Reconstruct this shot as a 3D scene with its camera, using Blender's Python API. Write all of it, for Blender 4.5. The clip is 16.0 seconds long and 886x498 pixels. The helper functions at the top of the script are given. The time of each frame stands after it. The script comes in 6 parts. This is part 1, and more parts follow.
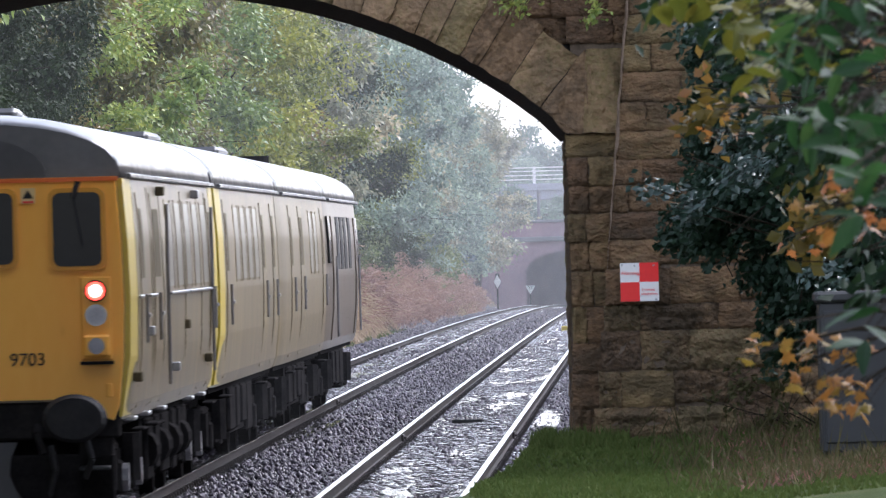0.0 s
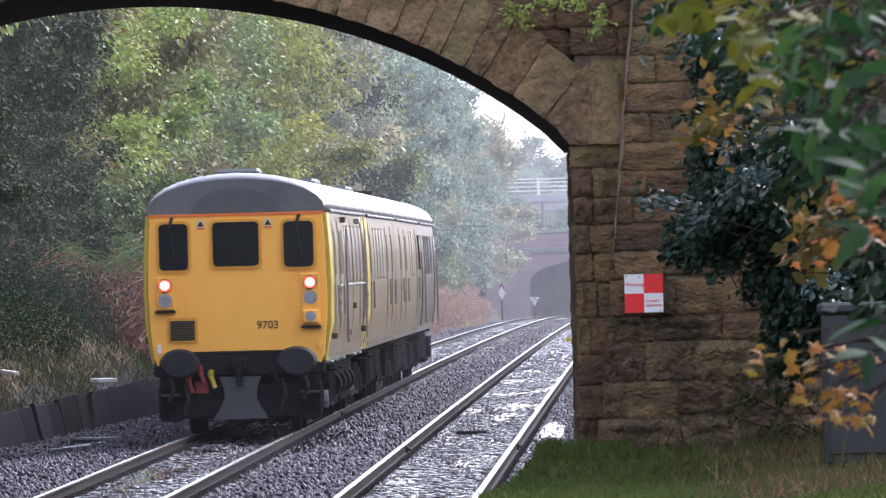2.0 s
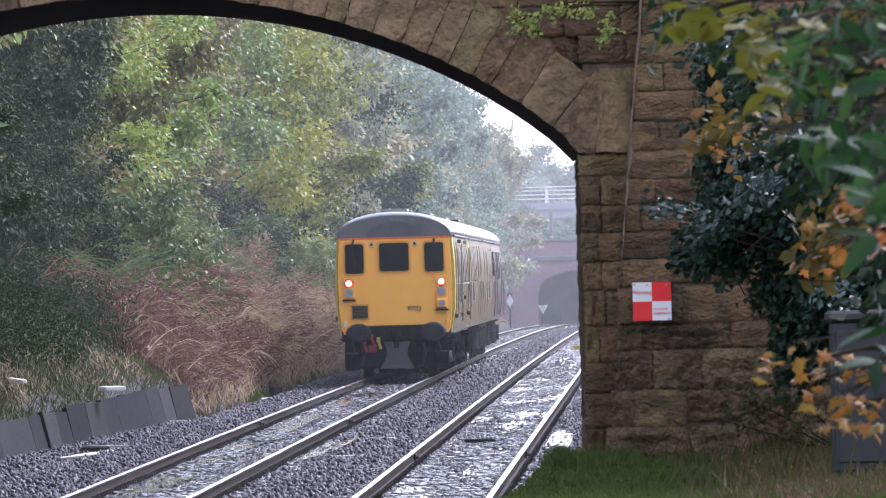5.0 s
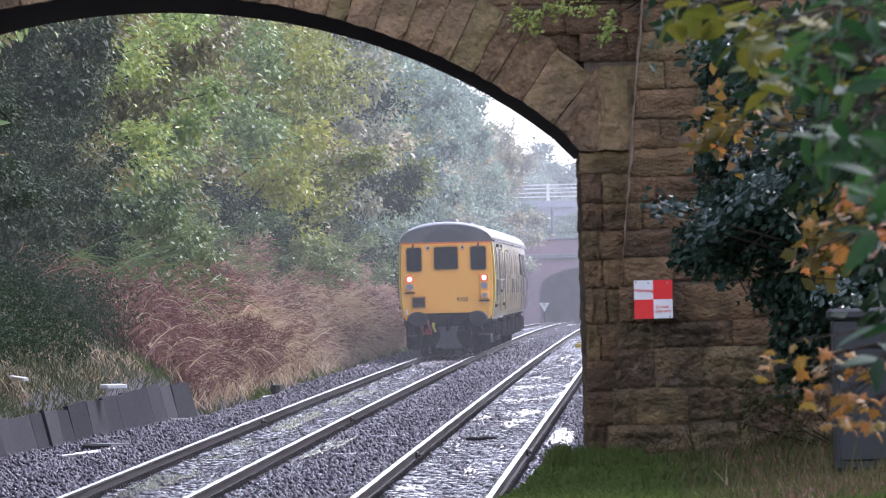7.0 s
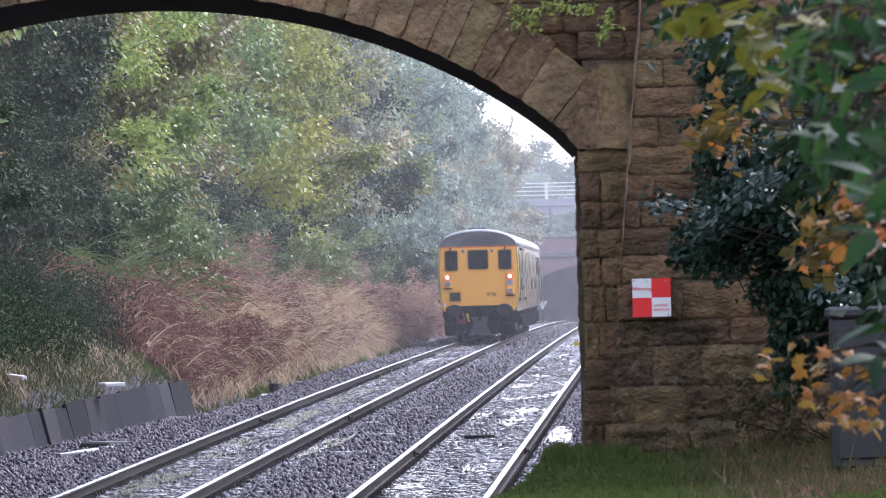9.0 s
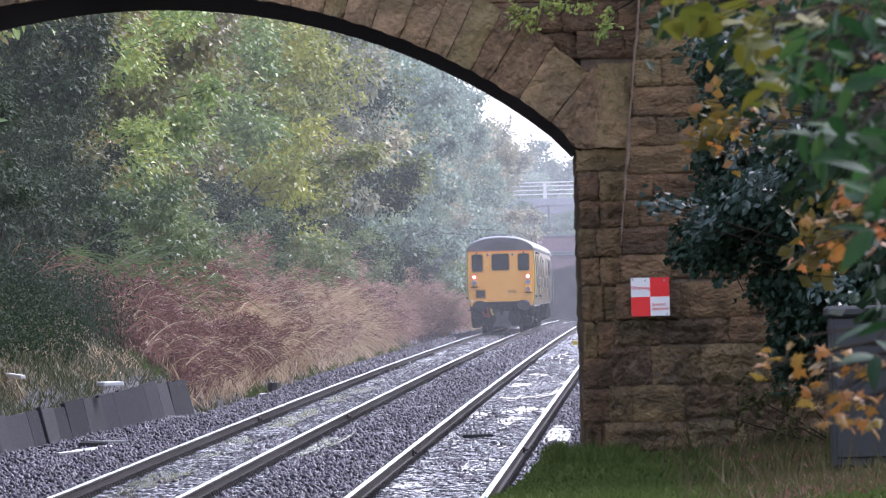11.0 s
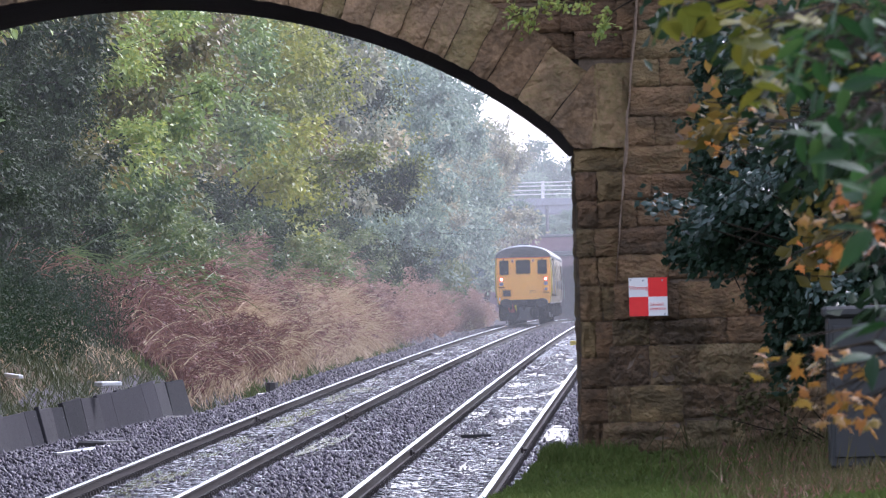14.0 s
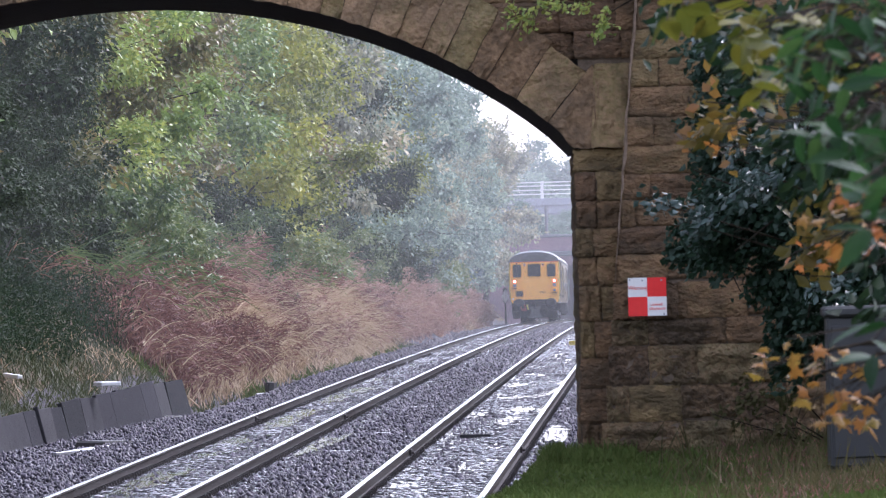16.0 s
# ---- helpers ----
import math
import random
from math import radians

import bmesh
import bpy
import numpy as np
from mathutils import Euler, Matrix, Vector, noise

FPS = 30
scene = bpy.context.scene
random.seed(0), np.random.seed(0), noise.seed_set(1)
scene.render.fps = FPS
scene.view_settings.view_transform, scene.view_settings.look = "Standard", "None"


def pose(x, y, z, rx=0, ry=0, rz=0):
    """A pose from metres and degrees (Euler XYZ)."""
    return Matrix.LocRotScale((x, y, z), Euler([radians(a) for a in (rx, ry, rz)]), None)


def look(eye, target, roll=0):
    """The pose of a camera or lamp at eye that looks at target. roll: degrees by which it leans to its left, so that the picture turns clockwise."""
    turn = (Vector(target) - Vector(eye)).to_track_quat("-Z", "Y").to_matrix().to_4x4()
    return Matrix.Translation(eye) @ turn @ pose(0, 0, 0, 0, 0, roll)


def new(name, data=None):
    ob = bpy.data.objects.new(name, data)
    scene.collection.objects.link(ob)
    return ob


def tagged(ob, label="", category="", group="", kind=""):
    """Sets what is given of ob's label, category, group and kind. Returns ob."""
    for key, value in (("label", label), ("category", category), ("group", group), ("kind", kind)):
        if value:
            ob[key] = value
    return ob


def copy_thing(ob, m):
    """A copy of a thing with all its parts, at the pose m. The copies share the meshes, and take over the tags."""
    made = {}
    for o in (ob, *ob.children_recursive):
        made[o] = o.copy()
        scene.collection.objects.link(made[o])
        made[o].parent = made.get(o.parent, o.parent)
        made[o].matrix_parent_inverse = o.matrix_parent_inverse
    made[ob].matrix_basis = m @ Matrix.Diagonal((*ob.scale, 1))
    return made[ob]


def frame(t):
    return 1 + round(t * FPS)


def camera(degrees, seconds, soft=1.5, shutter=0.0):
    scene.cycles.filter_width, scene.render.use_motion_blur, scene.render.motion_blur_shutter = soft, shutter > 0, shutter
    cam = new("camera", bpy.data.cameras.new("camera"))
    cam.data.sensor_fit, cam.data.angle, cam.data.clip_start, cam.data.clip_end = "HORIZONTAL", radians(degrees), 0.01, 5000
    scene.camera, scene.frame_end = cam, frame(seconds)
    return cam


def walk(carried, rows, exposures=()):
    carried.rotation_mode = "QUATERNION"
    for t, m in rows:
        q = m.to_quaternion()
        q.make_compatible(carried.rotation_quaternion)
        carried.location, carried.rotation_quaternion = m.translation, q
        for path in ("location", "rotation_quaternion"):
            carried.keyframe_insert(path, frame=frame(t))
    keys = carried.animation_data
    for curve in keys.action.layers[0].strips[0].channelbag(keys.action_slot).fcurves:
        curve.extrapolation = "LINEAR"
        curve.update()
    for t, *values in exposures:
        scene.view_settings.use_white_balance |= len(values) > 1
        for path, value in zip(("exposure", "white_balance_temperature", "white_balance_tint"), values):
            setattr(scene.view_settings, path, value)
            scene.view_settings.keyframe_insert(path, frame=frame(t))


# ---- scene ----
# ---------------------------------------------------------------- camera
EYE = (0.0, 0.0, 2.285)
cam = camera(4.614, 16.0, soft=1.15, shutter=0.5)
cam.data.dof.use_dof = True            # focused on the train, near leaves go soft
cam.data.dof.focus_distance = 210.0
cam.data.dof.aperture_fstop = 30.0
PATH = [(0, 0.0944, 0.1104), (0.5, 0.15, 0.1425), (1, 0.3006, 0.2048), (1.5, 0.2079, 0.2403), (2, 0.0431, 0.2554),
        (2.5, 0.0102, 0.2617), (3, -0.0311, 0.3783), (3.5, -0.0639, 0.3906), (4, -0.0426, 0.3786), (6.5, -0.0866, 0.3466),
        (7, -0.0761, 0.3355), (8, -0.0656, 0.3245), (9, -0.0548, 0.3127), (11.5, -0.0331, 0.3013), (12.5, -0.0219, 0.301),
        (13.5, -0.0115, 0.3007), (14.5, -0.0108, 0.3007), (16, 0.0, 0.3004)]
walk(cam, [(t, look(EYE, (x, 140.0, EYE[2] + z), -1.49)) for t, x, z in PATH],
     exposures=[(0, 0.06, 5850, 17), (1.5, 0.14, 5900, 19), (3, 0.17, 5800, 22.5), (8, 0.17, 5740, 23), (16, 0.14, 5720, 23)])

# ---------------------------------------------------------------- world and light
SUN_ELEV, SUN_AZ = 44.0, 50.0          # degrees; azimuth from the line of sight towards the right
world = bpy.data.worlds.new("overcast_sky")
scene.world = world
world.use_nodes = True
wn, wl = world.node_tree.nodes, world.node_tree.links
sky = wn.new("ShaderNodeTexSky")
sky.sky_type = "NISHITA"
sky.sun_disc = False
sky.sun_elevation = radians(SUN_ELEV)
sky.sun_rotation = radians(SUN_AZ)
sky.dust_density = 1.5
sky.air_density = 1.2
sky.ozone_density = 0.6
hs = wn.new("ShaderNodeHueSaturation")
hs.inputs["Saturation"].default_value = 0.35
wl.new(sky.outputs[0], hs.inputs["Color"])
wl.new(hs.outputs[0], wn["Background"].inputs[0])
wn["Background"].inputs[1].default_value = 0.40
sun_data = bpy.data.lights.new("sun", "SUN")
sun_data.energy = 3.6
sun_data.angle = radians(26)
sun_data.color = (1.0, 0.96, 0.9)
sun = new("sun", sun_data)
sa, se = radians(SUN_AZ), radians(SUN_ELEV)
sun.matrix_world = look((math.sin(sa) * math.cos(se) * 200, math.cos(sa) * math.cos(se) * 200, math.sin(se) * 200), (0, 0, 0))


# ---------------------------------------------------------------- materials
def material(name, stops, scale=4.0, rough=0.6, bump=0.0, bump_scale=30.0, metal=0.0, vary="", fine=0.35,
             translucent=0.0, coat=0.0, spec=0.5, dist=0.02, rough_var=0.0, stretch=(1, 1, 1), placed=False, vmix=0.62, each=0.0, stain=0.0, stain_scale=1.3):
    """stops: colours of a ramp, driven by noise at two scales and, with vary, by a random number per object or island."""
    m = bpy.data.materials.new(name)
    m.use_nodes = True
    n, l = m.node_tree.nodes, m.node_tree.links
    p = n["Principled BSDF"]
    co = n.new("ShaderNodeTexCoord")
    mp = n.new("ShaderNodeMapping")
    mp.inputs["Scale"].default_value = stretch
    l.new(n.new("ShaderNodeNewGeometry").outputs["Position"] if placed else co.outputs["Object"], mp.inputs["Vector"])
    big, small = n.new("ShaderNodeTexNoise"), n.new("ShaderNodeTexNoise")
    for tex, s, d in ((big, scale, 3.0), (small, scale * 9, 4.0)):
        tex.inputs["Scale"].default_value = s
        tex.inputs["Detail"].default_value = d
        l.new(mp.outputs[0], tex.inputs["Vector"])
    mix = n.new("ShaderNodeMix")
    mix.data_type = "FLOAT"
    mix.inputs[0].default_value = fine
    l.new(big.outputs["Fac"], mix.inputs[2])
    l.new(small.outputs["Fac"], mix.inputs[3])
    fac = mix.outputs[0]
    if vary:
        if vary == "island":
            r = n.new("ShaderNodeNewGeometry").outputs["Random Per Island"]
        else:
            r = n.new("ShaderNodeObjectInfo").outputs["Random"]
        m2 = n.new("ShaderNodeMix")
        m2.data_type = "FLOAT"
        m2.inputs[0].default_value = vmix
        l.new(fac, m2.inputs[2])
        l.new(r, m2.inputs[3])
        fac = m2.outputs[0]
        if each:
            m3 = n.new("ShaderNodeMix")
            m3.data_type = "FLOAT"
            m3.inputs[0].default_value = each
            l.new(fac, m3.inputs[2])
            l.new(n.new("ShaderNodeObjectInfo").outputs["Random"], m3.inputs[3])
            fac = m3.outputs[0]
    ramp = n.new("ShaderNodeValToRGB")
    e = ramp.color_ramp.elements
    lo, hi = (0.12 + 0.2 * (0.62 - vmix), 0.88 - 0.2 * (0.62 - vmix)) if vary else (0.3, 0.7)
    while len(e) < len(stops):
        e.new(0.5)
    for i, c in enumerate(stops):
        e[i].position = lo + (hi - lo) * i / max(1, len(stops) - 1)
        e[i].color = (*c, 1)
    l.new(fac, ramp.inputs[0])
    paint = ramp.outputs[0]
    if stain:
        dirt, curve, mul = n.new("ShaderNodeTexNoise"), n.new("ShaderNodeMapRange"), n.new("ShaderNodeMix")
        dirt.inputs["Scale"].default_value, dirt.inputs["Detail"].default_value, dirt.inputs["Roughness"].default_value = stain_scale, 7.0, 0.65
        l.new(mp.outputs[0], dirt.inputs["Vector"])
        curve.inputs[1].default_value, curve.inputs[2].default_value = 0.4, 0.6
        curve.inputs[3].default_value, curve.inputs[4].default_value = stain, 0.0
        l.new(dirt.outputs["Fac"], curve.inputs[0])
        mul.data_type = "RGBA"
        l.new(curve.outputs[0], mul.inputs[0])
        l.new(paint, mul.inputs[6])
        mul.inputs[7].default_value = (0.03, 0.028, 0.018, 1)
        paint = mul.outputs[2]
    l.new(paint, p.inputs["Base Color"])
    p.inputs["Roughness"].default_value = rough
    p.inputs["Metallic"].default_value = metal
    p.inputs["Specular IOR Level"].default_value = spec
    p.inputs["Coat Weight"].default_value = coat
    p.inputs["Coat Roughness"].default_value = 0.15
    if rough_var:
        mr = n.new("ShaderNodeMapRange")
        mr.inputs[1].default_value, mr.inputs[2].default_value = 0.35, 0.65
        mr.inputs[3].default_value, mr.inputs[4].default_value = rough - rough_var, rough + rough_var
        l.new(big.outputs["Fac"], mr.inputs[0])
        l.new(mr.outputs[0], p.inputs["Roughness"])
    if bump:
        bt = n.new("ShaderNodeTexNoise")
        bt.inputs["Scale"].default_value = bump_scale
        bt.inputs["Detail"].default_value = 6.0
        l.new(mp.outputs[0], bt.inputs["Vector"])
        b = n.new("ShaderNodeBump")
        b.inputs["Strength"].default_value = bump
        b.inputs["Distance"].default_value = dist
        l.new(bt.outputs["Fac"], b.inputs["Height"])
        l.new(b.outputs[0], p.inputs["Normal"])
    if translucent:
        tr = n.new("ShaderNodeBsdfTranslucent")
        l.new(ramp.outputs[0], tr.inputs[0])
        ms = n.new("ShaderNodeMixShader")
        ms.inputs[0].default_value = translucent
        l.new(p.outputs[0], ms.inputs[1])
        l.new(tr.outputs[0], ms.inputs[2])
        l.new(ms.outputs[0], n["Material Output"].inputs[0])
    return m


def glowing(name, colour, strength):
    m = bpy.data.materials.new(name)
    m.use_nodes = True
    p = m.node_tree.nodes["Principled BSDF"]
    p.inputs["Base Color"].default_value = (*colour, 1)
    p.inputs["Emission Color"].default_value = (*colour, 1)
    p.inputs["Emission Strength"].default_value = strength
    return m


STONE = material("sandstone", [(0.07, 0.043, 0.026), (0.149, 0.089, 0.049), (0.234, 0.141, 0.071), (0.212, 0.151, 0.068), (0.334, 0.209, 0.108)], 2.2, 0.85, 1.0, 24, vary="object", rough_var=0.1, dist=0.05, placed=True, fine=0.6, spec=0.3, vmix=0.4, stretch=(1, 1, 1.5), stain=0.6, stain_scale=2.4)
STONE_PITTED = material("pitted_sandstone", [(0.06, 0.039, 0.025), (0.147, 0.095, 0.056), (0.233, 0.149, 0.078), (0.214, 0.165, 0.082), (0.33, 0.214, 0.119)], 3.0, 0.85, 1.0, 17, vary="object", rough_var=0.1, dist=0.16, placed=True, fine=0.65, spec=0.3, vmix=0.36, stain=0.6, stain_scale=2.4)
VOUSSOIR = material("arch_sandstone", [(0.072, 0.046, 0.025), (0.174, 0.109, 0.059), (0.312, 0.201, 0.11), (0.217, 0.166, 0.07), (0.275, 0.204, 0.14)], 3.0, 0.8, 1.0, 20, vary="object", rough_var=0.1, dist=0.045, placed=True, fine=0.55, spec=0.3, vmix=0.34, stain=0.5, stain_scale=2.4)
MORTAR = material("old_mortar", [(0.074, 0.056, 0.04), (0.192, 0.146, 0.106)], 5, 0.9, 0.6, 30, spec=0.2)
PALE_EDGE = material("pale_lit_edge", [(0.122, 0.088, 0.061), (0.23, 0.168, 0.122), (0.321, 0.252, 0.191)], 4, 0.9, 0.5, 25, spec=0.2, placed=True)
SOFFIT = material("dark_soffit_stone", [(0.012, 0.011, 0.011), (0.035, 0.03, 0.028)], 3, 0.9, 0.7, 16, dist=0.03, spec=0.15)
WETSTONE = material("soaked_flat_stone", [(0.045, 0.042, 0.048), (0.120, 0.112, 0.123), (0.210, 0.195, 0.210)], 6, 0.2, 0.2, 20, vary="island", spec=1.0)
WATER = material("standing_rainwater", [(0.02, 0.02, 0.022), (0.05, 0.048, 0.05)], 2, 0.1, 0.5, 9, spec=0.7, dist=0.006)
GRAVEL = material("wet_ballast_bed", [(0.022, 0.02, 0.024), (0.06, 0.055, 0.062), (0.13, 0.12, 0.13)], 7, 0.9, 1.0, 22, dist=0.05, spec=0.1)
BALLAST = material("wet_ballast_stone", [(0.009, 0.008, 0.012), (0.025, 0.021, 0.031), (0.043, 0.036, 0.052), (0.082, 0.069, 0.096)], 8, 0.46, 0.3, 30, vary="island", rough_var=0.15, spec=0.32)
RAILSIDE = material("rusty_rail_web", [(0.008, 0.006, 0.006), (0.022, 0.014, 0.011)], 6, 0.75, 0.3, 40, spec=0.15)
RAILTOP = material("polished_rail_head", [(0.55, 0.56, 0.58), (0.72, 0.72, 0.73)], 3, 0.2, metal=1.0)
SLEEPER = material("wet_concrete_sleeper", [(0.040, 0.038, 0.042), (0.072, 0.070, 0.072), (0.112, 0.108, 0.108)], 5, 0.16, 0.6, 12, vary="object", rough_var=0.1, placed=True, spec=0.5, dist=0.03)
CLIP = material("rail_clip_iron", [(0.02, 0.016, 0.015), (0.06, 0.05, 0.045)], 9, 0.6, metal=0.2, spec=0.2)
EARTH = material("leaf_litter_soil", [(0.03, 0.024, 0.016), (0.08, 0.055, 0.035), (0.07, 0.075, 0.035)], 1.2, 0.95, 0.9, 8, dist=0.06, spec=0.08)
MOSS = material("mossy_turf", [(0.029, 0.044, 0.011), (0.043, 0.059, 0.017), (0.065, 0.066, 0.026)], 2.0, 0.95, 0.8, 25, dist=0.03, spec=0.08)
CONCRETE = material("weathered_concrete", [(0.016, 0.016, 0.017), (0.028, 0.027, 0.031), (0.05, 0.048, 0.05)], 2.5, 0.85, 0.8, 14, vary="object", spec=0.03, dist=0.03)
TWIG = material("dark_twig_bark", [(0.012, 0.010, 0.008), (0.035, 0.028, 0.02)], 6, 0.95, spec=0.05)
BARK = material("wet_bark", [(0.02, 0.017, 0.014), (0.06, 0.048, 0.038)], 5, 0.8, 0.8, 20, stretch=(1, 1, 0.25), spec=0.3)


def leafmat(name, stops, translucent=0.33, rough=0.4, spec=0.38):
    return material(name, stops, 1.3, rough, vary="island", translucent=translucent, spec=spec, fine=0.25, vmix=0.42, placed=True, each=0.3)


LEAF = {
    "green": leafmat("ash_leaves", [(0.05, 0.085, 0.029), (0.137, 0.212, 0.062), (0.255, 0.342, 0.084), (0.467, 0.478, 0.113)]),
    "yellow": leafmat("turning_leaves", [(0.099, 0.139, 0.034), (0.211, 0.242, 0.041), (0.37, 0.312, 0.056), (0.493, 0.312, 0.076)]),
    # holly green, lowered further to carry the shade under the trees
    "dark": leafmat("holly_leaves", [(0.014, 0.026, 0.010), (0.026, 0.044, 0.017), (0.045, 0.066, 0.024)], 0.2, 0.5, 0.12),
    # grey, pine and birch: haze put into the colour of far leaves
    "grey": leafmat("haze_grey_leaves", [(0.054, 0.085, 0.069), (0.135, 0.196, 0.152), (0.251, 0.336, 0.252), (0.44, 0.518, 0.357)], 0.3, 0.5, 0.3),
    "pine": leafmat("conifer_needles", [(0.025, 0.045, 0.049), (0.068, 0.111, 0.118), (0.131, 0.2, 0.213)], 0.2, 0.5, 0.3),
    "birch": leafmat("haze_pale_birch_leaves", [(0.105, 0.125, 0.086), (0.238, 0.258, 0.167), (0.41, 0.38, 0.235), (0.596, 0.476, 0.294)]),
    "maple": leafmat("autumn_maple_leaves", [(0.056, 0.062, 0.017), (0.124, 0.084, 0.017), (0.169, 0.074, 0.022), (0.124, 0.101, 0.028)], 0.4, 0.4),
    # kept very dark: on the thicket this colour stands for tree shade
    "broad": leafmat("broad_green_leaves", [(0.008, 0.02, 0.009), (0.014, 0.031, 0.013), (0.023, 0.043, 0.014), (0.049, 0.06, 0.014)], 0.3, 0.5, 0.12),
    "russet": leafmat("russet_beech_leaves", [(0.05, 0.062, 0.025), (0.12, 0.125, 0.04), (0.2, 0.165, 0.055), (0.28, 0.17, 0.06)]),
    "olive": leafmat("olive_hazel_leaves", [(0.05, 0.07, 0.015), (0.166, 0.198, 0.037), (0.314, 0.333, 0.057), (0.49, 0.455, 0.085)]),
    "lime": leafmat("lime_yellow_leaves", [(0.16, 0.2, 0.025), (0.26, 0.28, 0.04), (0.36, 0.3, 0.04)], 0.45, 0.4),
    "ivy": leafmat("dark_ivy_leaves", [(0.014, 0.035, 0.019), (0.025, 0.051, 0.03), (0.042, 0.078, 0.044)], 0.2, 0.5, 0.25),
    "bracken": leafmat("dead_bracken", [(0.036, 0.017, 0.015), (0.145, 0.062, 0.052), (0.255, 0.128, 0.092), (0.370, 0.255, 0.170)], 0.2, 0.6),
    "pale": leafmat("bleached_bracken", [(0.238, 0.131, 0.102), (0.38, 0.226, 0.17), (0.499, 0.345, 0.238), (0.594, 0.475, 0.329)], 0.25, 0.6),
    "drygrass": leafmat("wet_dead_grass", [(0.029, 0.035, 0.013), (0.059, 0.059, 0.022), (0.099, 0.084, 0.04), (0.15, 0.12, 0.065)], 0.25, 0.75, 0.12),
    "straw": leafmat("bleached_grass", [(0.127, 0.083, 0.048), (0.31, 0.218, 0.132), (0.529, 0.402, 0.253), (0.759, 0.621, 0.425)], 0.3, 0.6),
    "moss": leafmat("moss_blades", [(0.044, 0.07, 0.02), (0.068, 0.099, 0.024), (0.1, 0.115, 0.037)], 0.25, 0.85, 0.1),
    "gloss": leafmat("glossy_holly_leaves", [(0.012, 0.032, 0.024), (0.022, 0.050, 0.038), (0.04, 0.07, 0.055)], 0.1, 0.33, 0.6),
    "oak": leafmat("yellow_brown_oak_leaves", [(0.036, 0.032, 0.009), (0.072, 0.061, 0.013), (0.108, 0.072, 0.014), (0.115, 0.054, 0.014)], 0.4, 0.5, 0.25),
    "bramble": leafmat("bramble_leaves", [(0.03, 0.057, 0.022), (0.078, 0.124, 0.046), (0.155, 0.203, 0.07), (0.27, 0.284, 0.115)]),
    "grass": leafmat("rough_grass", [(0.017, 0.03, 0.008), (0.032, 0.047, 0.014), (0.057, 0.065, 0.025), (0.086, 0.09, 0.042)], 0.3, 0.5),
}


# ---------------------------------------------------------------- small builders
def mesh_ob(name, verts, faces, mat, parent=None, smooth=False):
    me = bpy.data.meshes.new(name)
    me.from_pydata([tuple(v) for v in verts], [], faces)
    me.materials.append(mat)
    if smooth:
        me.polygons.foreach_set("use_smooth", [True] * len(me.polygons))
    me.update()
    ob = new(name, me)
    ob.parent = parent
    return ob


def part(name, bm, mat, parent=None, label="", smooth=False):
    me = bpy.data.meshes.new(name)
    bm.normal_update()
    bm.to_mesh(me)
    bm.free()
    me.materials.append(mat)
    if smooth:
        me.polygons.foreach_set("use_smooth", [True] * len(me.polygons))
    ob = new(name, me)
    ob.parent = parent
    if label:
        ob["label"] = label
    return ob


def box(bm, x0, x1, y0, y1, z0, z1, bevel=0.0, seg=1):
    vs = bmesh.ops.create_cube(bm, size=1.0, matrix=Matrix.Translation(((x0 + x1) / 2, (y0 + y1) / 2, (z0 + z1) / 2))
                               @ Matrix.Diagonal((x1 - x0, y1 - y0, z1 - z0, 1)))["verts"]
    if bevel:
        es = list({e for v in vs for e in v.link_edges})
        bmesh.ops.bevel(bm, geom=es, offset=bevel, segments=seg, affect="EDGES", profile=0.5)
    return bm


def boxm(*a, **k):
    return box(bmesh.new(), *a, **k)


def rod(bm, a, b, r0, r1=None, seg=10):
    a, b = Vector(a), Vector(b)
    m = Matrix.Translation((a + b) / 2) @ (b - a).to_track_quat("Z", "Y").to_matrix().to_4x4()
    bmesh.ops.create_cone(bm, cap_ends=True, segments=seg, radius1=r0, radius2=r0 if r1 is None else r1, depth=(b - a).length, matrix=m)
    return bm


def thing(name, label, category, at=(0, 0, 0), group="", kind="", rz=0):
    ob = new(name)
    ob.empty_display_size = 0.3
    ob.matrix_basis = pose(*at, 0, 0, rz)
    return tagged(ob, label, category, group, kind)


# ---------------------------------------------------------------- the line
def line_x(y):
    """Centre of the train's track."""
    return -3.388 + 0.01936 * (y - 140) - 2.27e-6 * (y - 140) ** 2


def line_z(y):
    y = min(max(y, -100.0), 900.0)
    return -0.48e-5 * (y - 267.8) ** 2


TRACKS = 3.42
rng = random.Random(4)


def sweep(name, profile, y0, y1, step, dx, mat, parent, dz=0.0):
    """Sweep a closed (x, z) profile along the line."""
    n = len(profile)
    verts, faces = [], []
    ys = np.arange(y0, y1 + 0.01, step)
    for y in ys:
        for px, pz in profile:
            verts.append((line_x(y) + dx + px, y, line_z(y) + pz + dz))
    for i in range(len(ys) - 1):
        for j in range(n):
            k = (j + 1) % n
            faces.append((i * n + j, i * n + k, (i + 1) * n + k, (i + 1) * n + j))
    return mesh_ob(name, verts, faces, mat, parent)


def smooth(a, b, x):
    t = min(1, max(0, (x - a) / (b - a)))
    return t * t * (3 - 2 * t)


def wall_x(y):
    """Line of the low slab wall at the foot of the bank."""
    return -6.8 + 1.75 * (y - 167) / 43


def foot_of_bank(y):
    return -3.1 if y > 216 else min(-3.1, wall_x(y) - 0.1 - line_x(y))


